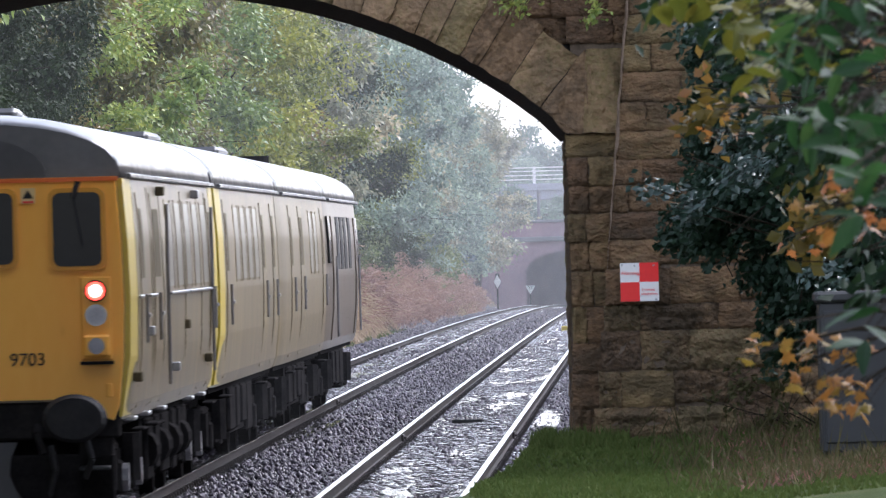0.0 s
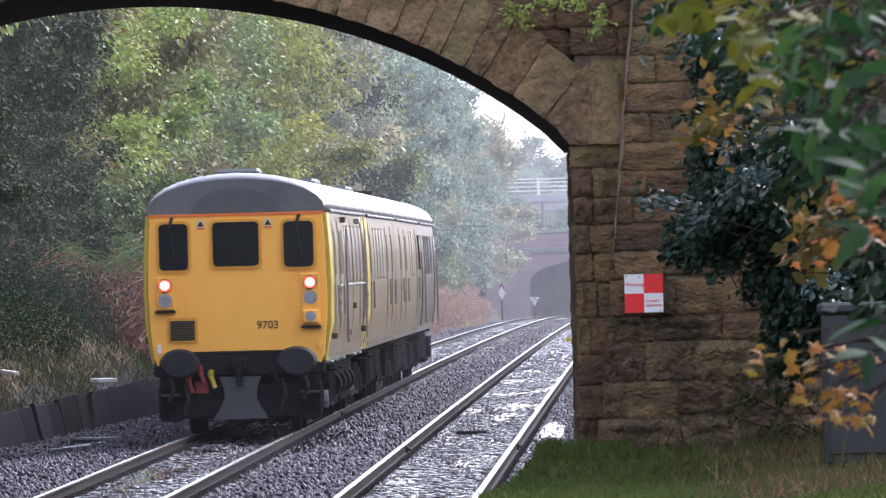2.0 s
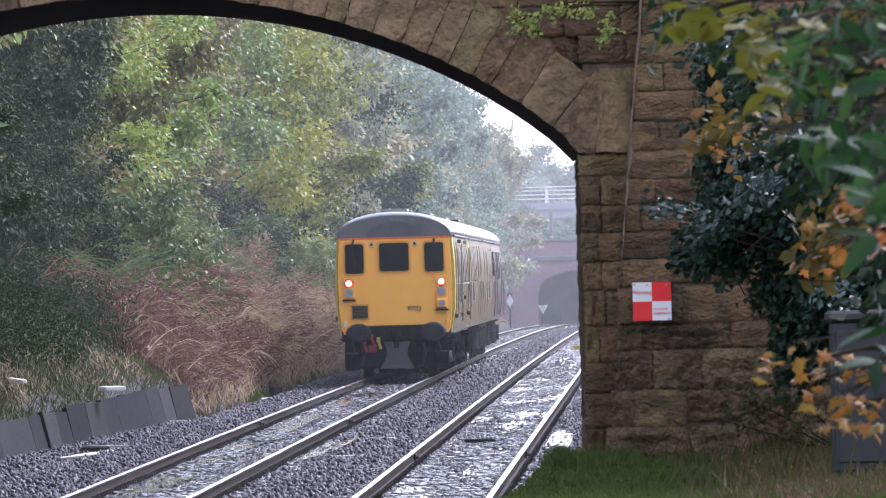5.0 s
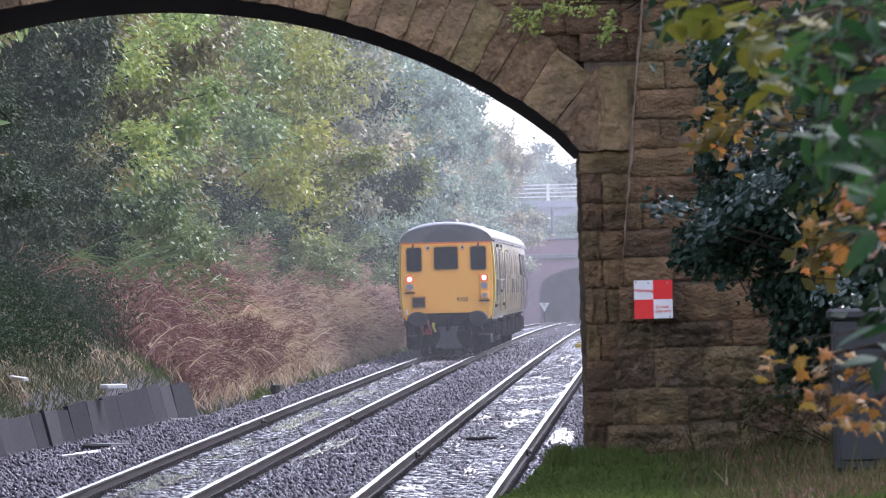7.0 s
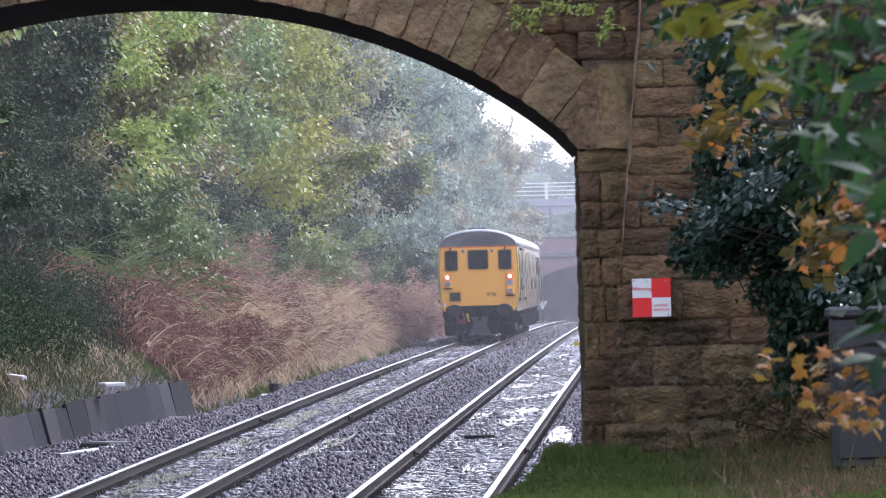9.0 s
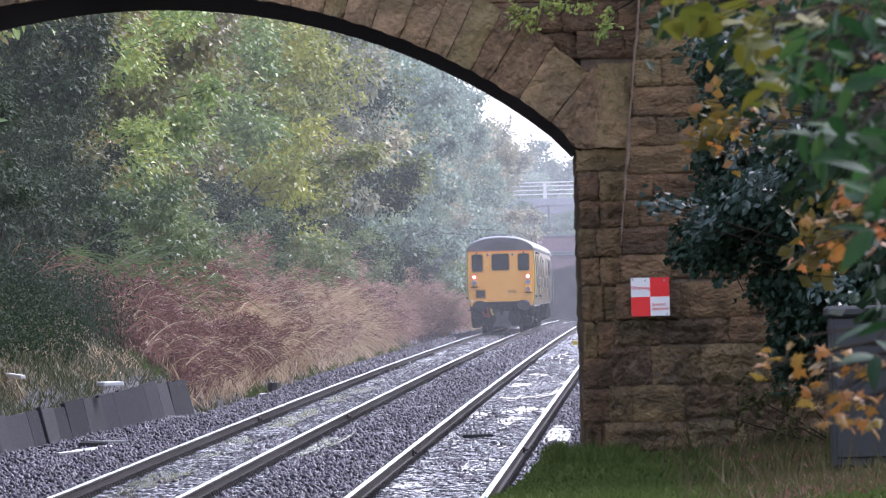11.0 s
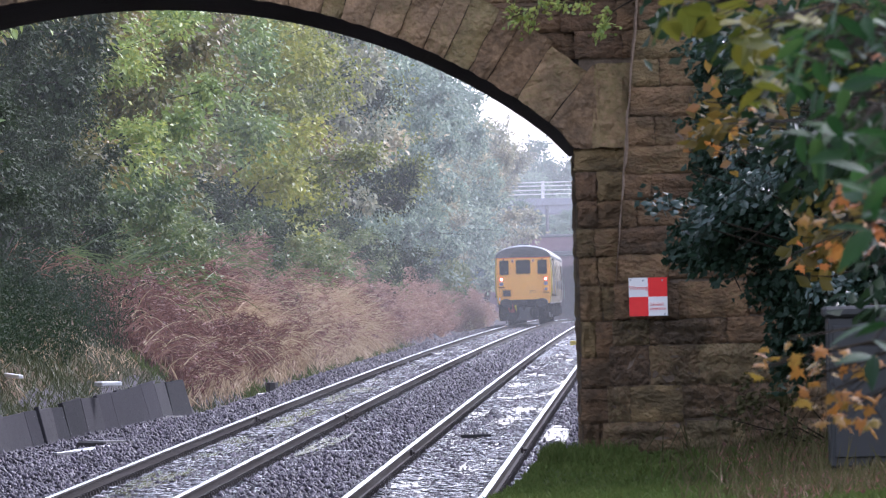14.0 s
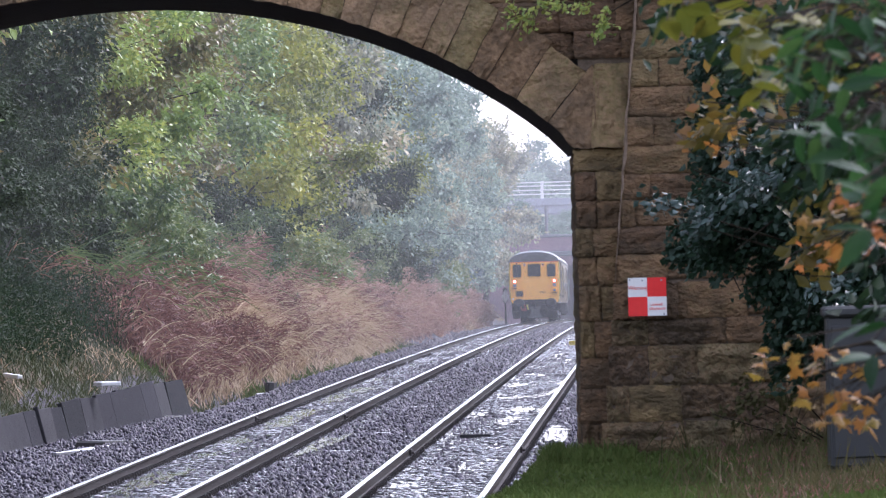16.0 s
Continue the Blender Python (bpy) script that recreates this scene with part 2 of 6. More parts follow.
def ground_z(o, y):
    """Height of the ground at an offset o to the right of the train's track."""
    base = -0.24
    z = base
    foot = foot_of_bank(y)
    if o < -2.2:
        cess = 0.22 - 0.15 * (1 - smooth(200, 222, y))
        z = base - cess * smooth(-2.2, -2.9, o) if o > -2.9 else base - cess
        if o < foot:
            z = base - 0.22 + (0.42 if y < 216 else 0.0) + 0.75 * min(foot - o, 7.0) + 0.12 * max(0, -o - 10.1)
            z = min(z, 7.0)
            z += 0.25 * noise.noise((o * 0.5, y * 0.12, 0.0))
    elif o > TRACKS + 2.2:
        z = base + 0.55 * min(max(0, o - TRACKS - 3.0), 9.0)
    return z + line_z(y)


def build_ground():
    offs = [-400, -150, -60, -35, -24, -18, -14] + list(np.arange(-12.5, -5.2, 0.75)) + list(np.arange(-5.0, -2.95, 0.14)) + [-2.9, -2.5, -2.2, -1.2, 0, 1.7, 3.4, 4.6, 5.6, 6.2, 7, 9, 12, 16, 30, 80, 400]
    ys = list(np.arange(-60, 60, 10)) + list(np.arange(60, 640, 2.5)) + list(np.arange(640, 1000, 12)) + [1000, 1300, 2000, 3500]
    verts = [(line_x(min(y, 1000)) + o, y, ground_z(o, y)) for y in ys for o in offs]
    n = len(offs)
    faces = [(i * n + j, i * n + j + 1, (i + 1) * n + j + 1, (i + 1) * n + j) for i in range(len(ys) - 1) for j in range(n - 1)]
    g = mesh_ob("ground", verts, faces, EARTH, smooth=True)
    g.data.materials.append(GRAVEL)
    for f in g.data.polygons:
        o = f.center.x - line_x(min(f.center.y, 1000))
        if min(-3.3, foot_of_bank(f.center.y) - 0.7) < o < TRACKS + 2.9:
            f.material_index = 1
    tagged(g, "railway cutting with wet grey ballast bed and earth banks", "ground", kind="structure")


build_ground()

RAIL_WEB = [(-0.07, -0.159), (0.07, -0.159), (0.07, -0.148), (0.01, -0.12), (0.01, -0.045), (0.034, -0.032), (0.034, -0.004),
            (-0.034, -0.004), (-0.034, -0.032), (-0.01, -0.045), (-0.01, -0.12), (-0.07, -0.148)]
RAIL_HEAD = [(-0.035, -0.014), (0.035, -0.014), (0.033, -0.002), (0.024, 0.001), (-0.024, 0.001), (-0.033, -0.002)]


def sleeper_mesh():
    bm = bmesh.new()
    prof = [(-1.25, -0.02), (-0.55, 0.0), (-0.4, -0.01), (0.4, -0.01), (0.55, 0.0), (1.25, -0.02)]
    rows_ = []
    for px, pz in prof:
        rows_.append([bm.verts.new((px, -0.14, -0.19)), bm.verts.new((px, -0.11, pz)), bm.verts.new((px, 0.11, pz)), bm.verts.new((px, 0.14, -0.19))])
    for a, b in zip(rows_, rows_[1:]):
        for i in range(3):
            bm.faces.new((a[i], b[i], b[i + 1], a[i + 1]))
    bm.faces.new(rows_[0])
    bm.faces.new(rows_[-1][::-1])
    bmesh.ops.recalc_face_normals(bm, faces=bm.faces)
    me = bpy.data.meshes.new("sleeper")
    bm.to_mesh(me)
    bm.free()
    me.materials.append(SLEEPER)
    return me


def build_track(dx, label):
    t = thing("railway_track", label, "railway track", (0, 0, 0), "pair of running lines")
    for s in (-0.7525, 0.7525):
        r = sweep("rail", RAIL_WEB, -60, 864, 6, dx + s, RAILSIDE, t)
        sweep("rail_head", RAIL_HEAD, -60, 864, 6, dx + s, RAILTOP, r)
    # clips on both sides of each rail
    verts, faces = [], []
    y = 84.0
    while y < 330:
        for s in (-0.7525, 0.7525):
            for e in (-0.085, 0.085):
                x, z = line_x(y) + dx + s + e, line_z(y) - 0.15
                k = len(verts)
                for a, b, c in ((-0.035, -0.05, 0), (0.035, -0.05, 0), (0.035, 0.05, 0), (-0.035, 0.05, 0), (-0.02, -0.04, 0.055), (0.02, -0.04, 0.055), (0.02, 0.04, 0.055), (-0.02, 0.04, 0.055)):
                    verts.append((x + a, y + b, z + c))
                faces += [(k, k + 1, k + 5, k + 4), (k + 1, k + 2, k + 6, k + 5), (k + 2, k + 3, k + 7, k + 6), (k + 3, k, k + 4, k + 7), (k + 4, k + 5, k + 6, k + 7)]
        y += 0.65
    c = mesh_ob("rail_fastening", verts, faces, CLIP, t)
    c["kind"] = "stuff"
    return t


track_a = build_track(0.0, "running line of steel rails on wet concrete sleepers")
track_b = build_track(TRACKS, "running line of steel rails on wet sleepers beside the bridge pier")


def fishplates(track, dx, y):
    """Bolted joint bars on both sides of both rails."""
    for s in (-0.7525, 0.7525):
        for e in (-1, 1):
            bm = bmesh.new()
            x, z = line_x(y) + dx + s, line_z(y)
            box(bm, x + e * 0.026 - 0.014, x + e * 0.026 + 0.014, y - 0.45, y + 0.45, z - 0.125, z - 0.035, 0.006)
            for k in (-0.3, -0.1, 0.1, 0.3):
                rod(bm, (x + e * 0.03, y + k, z - 0.08), (x + e * 0.075, y + k, z - 0.08), 0.02, seg=6)
            part("fishplate", bm, CLIP, track)


fishplates(track_b, TRACKS, 149.5)
fishplates(track_a, 0.0, 186.0)


# ---------------------------------------------------------------- stone bridge over the line
BX, HALF, SPRING, RISE = -2.5, 3.6, 3.25, 1.355     # middle, half span, springing height, rise
FRONT, BACK = 88.2, 94.6
LAST = 0.936                           # where the ring meets the springer


def arch(a, grow=0.0):
    """Point of the arch at -1..1 across the span, grown outwards along its normal."""
    def at(q):
        x = HALF * q
        r = (HALF ** 2 + RISE ** 2) / (2 * RISE)
        circle = RISE - (r - math.sqrt(max(0, r * r - x * x)))
        ellipse = RISE * math.sqrt(max(0, 1 - q * q))
        return Vector((BX + x, SPRING + 0.88 * circle + 0.12 * ellipse))
    a = max(-1, min(1, a))
    p = at(a)
    e = 0.004
    t = at(min(1, a + e)) - at(max(-1, a - e))
    nrm = Vector((-t.y, t.x)).normalized()
    return p + nrm * grow


def rough_block(seed, name, mat, pits=0.07):
    """Unit block with a rock-faced front towards -y."""
    r = random.Random(seed)
    nx, nz = 10, 8
    verts, faces = [], []
    for i in range(nz):
        for j in range(nx):
            x, z = j / (nx - 1) - 0.5, i / (nz - 1) - 0.5
            edge = min(1, 7.0 * min(0.5 - abs(x), 0.5 - abs(z)))
            d = edge * (0.06 + 0.16 * noise.noise((x * 2.2 + seed * 7, z * 2.2, seed * 3.1)) + pits * noise.noise((x * 7 + seed, z * 7, 4.0)) + pits * r.uniform(-1, 1))
            jx = r.uniform(-0.012, 0.012)
            verts.append((x * 1.02 + jx * 2.2, -0.3 - d, z * 1.03 + r.uniform(-0.03, 0.03)))
    for i in range(nz - 1):
        for j in range(nx - 1):
            k = i * nx + j
            faces.append((k, k + 1, k + nx + 1, k + nx))
    k = len(verts)
    verts += [(-0.5, 0.5, -0.5), (0.5, 0.5, -0.5), (0.5, 0.5, 0.5), (-0.5, 0.5, 0.5)]
    bottom, top = list(range(nx)), list(range(nx * (nz - 1), nx * nz))
    left, right = [i * nx for i in range(nz)], [i * nx + nx - 1 for i in range(nz)]
    faces += [tuple(bottom[::-1] + [k, k + 1]), tuple(top + [k + 2, k + 3]), tuple(left + [k + 3, k]), tuple(right[::-1] + [k + 1, k + 2])]
    me = bpy.data.meshes.new(name)
    me.from_pydata(verts, [], faces)
    me.materials.append(mat)
    me.polygons.foreach_set("use_smooth", [k < len(faces) - 4 for k in range(len(faces))])
    return me


BLOCKS = [rough_block(s, "stone", STONE) for s in range(10)]
PITTED = [rough_block(s + 20, "stone", STONE_PITTED, 0.16) for s in range(6)]


def stone(parent, x0, x1, z0, z1, y, depth=0.2, proud=0.0, kinds=BLOCKS):
    o = new("stone", rng.choice(kinds))
    o.parent = parent
    o.location = ((x0 + x1) / 2, y + depth * 0.3 - proud, (z0 + z1) / 2)
    o.scale = ((x1 - x0 - 0.009) * rng.choice((1, -1)), depth, z1 - z0 - 0.009)
    return o


def build_bridge():
    b = thing("stone_bridge", "old sandstone arch bridge with a battered pilaster", "bridge", kind="structure")
    # barrel: soffit and back of the ring, with thickness
    N = 40
    verts, faces = [], []
    for i in range(N + 1):
        a = -1 + 2 * i / N
        p, q = arch(a), arch(a, 0.6)
        for y in (FRONT + 0.06, BACK):
            verts += [(p.x, y, p.y), (q.x, y, q.y)]
    for i in range(N):
        k = i * 4
        faces += [(k, k + 4, k + 6, k + 2), (k + 1, k + 3, k + 7, k + 5), (k, k + 1, k + 5, k + 4), (k + 2, k + 6, k + 7, k + 3)]
    mesh_ob("arch_barrel", verts, faces, SOFFIT, b)
    # filling above the arch, behind the facing stones
    verts, faces = [], []
    for i in range(N + 1):
        p = arch(-1 + 2 * i / N, 0.5)
        for y in (FRONT + 0.066, BACK - 0.05):
            verts += [(p.x, y, p.y), (p.x, y, 5.5)]
    for i in range(N):
        k = i * 4
        faces += [(k, k + 1, k + 5, k + 4), (k + 2, k + 6, k + 7, k + 3), (k + 1, k + 3, k + 7, k + 5)]
    mesh_ob("spandrel_core", verts, faces, MORTAR, b)
    # wings and parapets, out of view, made wide and high to shade the train
    for x0, x1 in ((BX + HALF + 0.02, 18.0), (-22.0, BX - HALF - 0.02)):
        part("abutment_core", boxm(x0, x1, FRONT + 0.014, BACK, -1.2, 5.5), MORTAR, b)
    part("parapet", boxm(-22, 18, FRONT - 0.05, FRONT + 0.4, 5.5, 7.0, 0.03), STONE, b)
    part("road_deck", boxm(-22, 18, FRONT + 0.4, BACK, 5.2, 5.5), MORTAR, b)
    part("parapet", boxm(-22, 18, BACK - 0.4, BACK + 0.05, 5.5, 7.0, 0.03), STONE, b)
    # voussoirs
    pts, acc, last = [-1.0], 0.0, arch(-1)
    want = rng.uniform(0.17, 0.26)
    for i in range(1, 2001):
        q = -1 + 2 * i / 2000
        p = arch(q)
        acc += (p - last).length
        last = p
        if acc > want:
            pts.append(q)
            acc, want = 0.0, rng.uniform(0.16, 0.28)
    pts = [q for q in pts if abs(q) < 0.9] + [LAST]
    for q0, q1 in zip(pts, pts[1:]):
        e = 0.005 / HALF / 2
        ln = rng.uniform(0.5, 0.62)
        cs = [arch(q0 + e), arch(q1 - e), arch(q1 - e, ln), arch(q0 + e, ln)]
        bm = bmesh.new()
        y = FRONT - 0.05 - rng.uniform(0, 0.025)
        f0 = [bm.verts.new((c.x, y, c.y)) for c in cs]
        f1 = [bm.verts.new((c.x, y + 0.3, c.y)) for c in cs]
        bm.faces.new(f0)
        bm.faces.new(f1[::-1])
        for i in range(4):
            j = (i + 1) % 4
            bm.faces.new((f0[j], f0[i], f1[i], f1[j]))
        bmesh.ops.subdivide_edges(bm, edges=[ed for ed in bm.edges], cuts=5, use_grid_fill=True)
        for v in bm.verts:
            if v.co.y < y + 0.01:
                v.co.y += 0.035 * noise.noise((v.co.x * 6, v.co.z * 6, q0 * 30)) + 0.015 * noise.noise((v.co.x * 19, v.co.z * 19, q0 * 30))
                m_ = min((Vector((v.co.x, v.co.z)) - c).length for c in cs)
                if m_ < 0.03:
                    v.co.y += 0.02
            v.co.x += 0.014 * noise.noise((v.co.x * 9, v.co.z * 9, 1))
            v.co.z += 0.012 * noise.noise((v.co.x * 11, v.co.z * 9, 5))
        bmesh.ops.recalc_face_normals(bm, faces=bm.faces)
        part("voussoir", bm, VOUSSOIR, b)
    # jamb of the abutment, courses of the facing
    zs = [0.3, 0.8, 1.04, 1.32, 1.57, 1.86, 2.14, 2.38, 2.61, 2.83, 3.06, SPRING]
    for z0, z1 in zip(zs, zs[1:]):
        xs = [BX + HALF - 0.03 + rng.uniform(-0.012, 0.012), 1.23 + rng.uniform(-0.03, 0.04), 1.62]
        if z0 in (0.3, 1.04, 1.32, 3.06):
            xs.pop(1)
        for x0, x1 in zip(xs, xs[1:]):
            stone(b, x0, x1, z0, z1, FRONT, 0.22, rng.uniform(-0.004, 0.022))
        # side of the jamb under the arch
        y = FRONT + 0.2
        while y < BACK - 0.2:
            ln = rng.uniform(0.4, 0.75)
            o = stone(b, 0, ln, z0, z1, 0, 0.08)
            o.location = (BX + HALF + 0.045, y + ln / 2, (z0 + z1) / 2)
            o.rotation_euler = (0, 0, radians(-90))
            y += ln
        # far jamb
        y = FRONT + 0.1
        while y < BACK - 0.2:
            ln = rng.uniform(0.4, 0.75)
            o = stone(b, 0, ln, z0, z1, 0, 0.16)
            o.location = (BX - HALF - 0.05, y + ln / 2, (z0 + z1) / 2)
            o.rotation_euler = (0, 0, radians(90))
            y += ln
    # spandrel courses above the ring
    z = SPRING
    while z < 5.45:
        h = rng.uniform(0.2, 0.27)
        x = -6.6 + rng.uniform(0, 0.3)
        while x < 1.75:
            w = rng.uniform(0.3, 0.6)
            cx = x + w / 2
            inside = False
            if abs(cx - BX) < HALF:
                ring = arch((cx - BX) / HALF, 0.56)
                inside = z + h * 0.35 < ring.y
            if cx > 0.55 and not inside:
                inside = z + h * 0.5 < 3.95
            if not inside:
                stone(b, x, x + w, z, z + h, FRONT + (0.05 if x + w < BX + HALF else 0.0), 0.2, rng.uniform(0, 0.02))
            x += w
        z += h
    # two springer stones at the springing
    end, far = arch(LAST), arch(LAST, 0.58)
    for poly in ([(end.x + 0.002, end.y), (1.075, SPRING + 0.004), (1.2, SPRING + 0.004), (1.3, 3.72), (far.x, far.y - 0.004)],
                 [(1.208, SPRING + 0.004), (1.62, SPRING + 0.004), (1.62, far.y), (far.x + 0.014, far.y), (1.308, 3.72)]):
        bm = bmesh.new()
        f0 = [bm.verts.new((x, FRONT - 0.075, z)) for x, z in poly]
        f1 = [bm.verts.new((x, FRONT + 0.25, z)) for x, z in poly]
        bm.faces.new(f0)
        for i in range(5):
            j = (i + 1) % 5
            bm.faces.new((f0[j], f0[i], f1[i], f1[j]))
        bmesh.ops.triangulate(bm, faces=bm.faces)
        bmesh.ops.subdivide_edges(bm, edges=list(bm.edges), cuts=6, use_grid_fill=True)
        for v in bm.verts:
            if v.co.y < FRONT - 0.065:
                v.co.y += 0.04 * noise.noise((v.co.x * 5, v.co.z * 5, 2.0)) + 0.03 * noise.noise((v.co.x * 17, v.co.z * 17, 2.0))
            v.co.x += 0.012 * noise.noise((v.co.x * 9, v.co.z * 9, 1))
            v.co.z += 0.012 * noise.noise((v.co.x * 9, v.co.z * 9, 6))
        bmesh.ops.recalc_face_normals(bm, faces=bm.faces)
        part("springer_stone", bm, VOUSSOIR, b)
    # pilaster with a batter
    zs = [0.3, 0.81, 1.05, 1.34, 1.66, 1.87, 2.16, 2.39, 2.61, 2.83, 3.03, 3.26, 3.49, 3.73, 3.95, 4.19, 4.42, 4.66, 4.92, 5.2, 5.5]
    joints = {1.05: (1.46, 1.88, 2.31), 1.34: (1.62, 2.02, 2.55), 1.66: (1.62, 2.25, 2.75), 1.87: (1.86, 2.42), 2.16: (1.8, 2.3),
              2.61: (1.55, 2.0), 2.83: (1.67, 2.1), 3.03: (2.05,), 3.26: (1.71, 2.2), 3.49: (2.0,), 3.73: (1.76, 2.15), 3.95: (2.1,), 4.19: (1.85,)}
    edge = lambda z: 1.23 + 0.1 * (z - 0.75)
    bm = bmesh.new()
    pr = [(edge(0.3) + 0.04, 0.3), (4.6, 0.3), (4.6, 5.5), (edge(5.5) + 0.04, 5.5)]
    f0 = [bm.verts.new((x, FRONT - 0.229, z)) for x, z in pr]
    f1 = [bm.verts.new((x, FRONT + 0.12, z)) for x, z in pr]
    bm.faces.new(f0)
    for i in range(4):
        j = (i + 1) % 4
        bm.faces.new((f0[j], f0[i], f1[i], f1[j]))
    bmesh.ops.recalc_face_normals(bm, faces=bm.faces)
    part("pilaster_core", bm, MORTAR, b)
    # pale strip added along the worn corner: its bright edge put into colour
    bm, rows_ = bmesh.new(), []
    for z in np.arange(2.1, 5.4, 0.05):
        w = 0.010 + 0.012 * noise.noise((z * 2.3, 0, 8.0)) + 0.008 * noise.noise((z * 9, 0, 2.0))
        w *= smooth(2.1, 3.0, z)
        x = edge(z) - 0.002 + 0.022 * noise.noise((z * 2.7, 4.0, 0)) + 0.01 * noise.noise((z * 9, 4.0, 3))
        rows_.append([bm.verts.new((x + a * w, FRONT - c, z)) for a, c in ((-1, 0.1), (-0.9, 0.245), (-0.3, 0.262), (0.9, 0.255), (1, 0.2))])
    for r0, r1 in zip(rows_, rows_[1:]):
        for i in range(4):
            bm.faces.new((r0[i], r0[i + 1], r1[i + 1], r1[i]))
    bmesh.ops.recalc_face_normals(bm, faces=bm.faces)
    part("pale_edge_strip", bm, PALE_EDGE, b, "pale strip down the worn corner, standing in for its lit edge")
    for i, (z0, z1) in enumerate(zip(zs, zs[1:])):
        xs = [edge((z0 + z1) / 2)] + list(joints.get(z0, ()))
        while xs[-1] < 4.4:
            xs.append(min(4.5, xs[-1] + (rng.uniform(0.25, 0.55) if z0 > 2.6 else rng.uniform(0.35, 0.7))))
        for x0, x1 in zip(xs, xs[1:]):
            drop = rng.choice((0, 0, 0.025, -0.02))
            stone(b, x0, x1, z0 + (drop if x0 > 1.7 else 0), z1, FRONT - 0.24, 0.2, rng.uniform(-0.004, 0.02), PITTED if z0 < 1.7 and rng.random() < 0.7 else BLOCKS)
    return b


bridge = build_bridge()

# ---------------------------------------------------------------- platform end with turf
def platform_edge(y):
    return line_x(y) + TRACKS + 1.5 if y < 75.6 else min(1.1, 0.25 + 0.064 * (y - 79.1))


def platform_z(x, y):
    e = platform_edge(y)
    if x < e - 0.02:
        return -0.35
    return 0.62 + 0.16 * smooth(80, 88, y) + 0.1 * smooth(1.6, 3.4, x) + 0.035 * noise.noise((x * 2, y * 1.2, 3))


def build_platform():
    verts, faces = [], []
    ys = np.concatenate([np.arange(-60, 70, 3.0), np.arange(70, 92.6, 0.6)])
    us = np.concatenate([[-0.06, 0.0, 0.03], np.linspace(0.15, 7.0, 40)])
    for y in ys:
        e = platform_edge(y)
        for i, u in enumerate(us):
            x = e + u
            verts.append((x, y, -0.6 if i == 0 else platform_z(x + 0.05, y) - (0.05 if i == 1 else 0)))
    n = len(us)
    for i in range(len(ys) - 1):
        for j in range(n - 1):
            faces.append((i * n + j, i * n + j + 1, (i + 1) * n + j + 1, (i + 1) * n + j))
    p = mesh_ob("platform_end", verts, faces, MOSS, smooth=True)
    tagged(p, "overgrown platform end covered with moss and turf", "platform", kind="structure")


build_platform()


# ---------------------------------------------------------------- foliage
def leaf_arrays(centres, dirs, length, width, r, face=None):
    """Bent diamond leaves: two triangles each."""
    n = len(centres)
    d = dirs / (np.linalg.norm(dirs, axis=1, keepdims=True) + 1e-9)
    up = r.normal(size=(n, 3)) if face is None else face + r.normal(size=(n, 3)) * 0.45
    s = np.cross(d, up)
    s /= np.linalg.norm(s, axis=1, keepdims=True) + 1e-9
    nn = np.cross(s, d)
    L = length * r.uniform(0.7, 1.3, (n, 1))
    Wd = width * r.uniform(0.7, 1.3, (n, 1))
    v = np.empty((n, 4, 3))
    v[:, 0] = centres - d * L * 0.5
    v[:, 1] = centres + s * Wd * 0.5 + nn * Wd * 0.12
    v[:, 2] = centres + d * L * 0.5 - nn * L * 0.1
    v[:, 3] = centres - s * Wd * 0.5 + nn * Wd * 0.12
    return v


def leaves(name, v, mat, parent=None):
    n = len(v)
    me = bpy.data.meshes.new(name)
    me.vertices.add(n * 4)
    me.vertices.foreach_set("co", v.reshape(-1).astype(np.float32))
    idx = (np.arange(n)[:, None] * 4 + np.array([0, 1, 2, 0, 2, 3])).reshape(-1).astype(np.int32)
    me.loops.add(n * 6)
    me.loops.foreach_set("vertex_index", idx)
    me.polygons.add(n * 2)
    me.polygons.foreach_set("loop_start", np.arange(0, n * 6, 3, dtype=np.int32))
    me.polygons.foreach_set("loop_total", np.full(n * 2, 3, dtype=np.int32))
    me.materials.append(mat)
    me.update(calc_edges=True)
    me.validate()
    ob = new(name, me)
    ob.parent = parent
    return ob


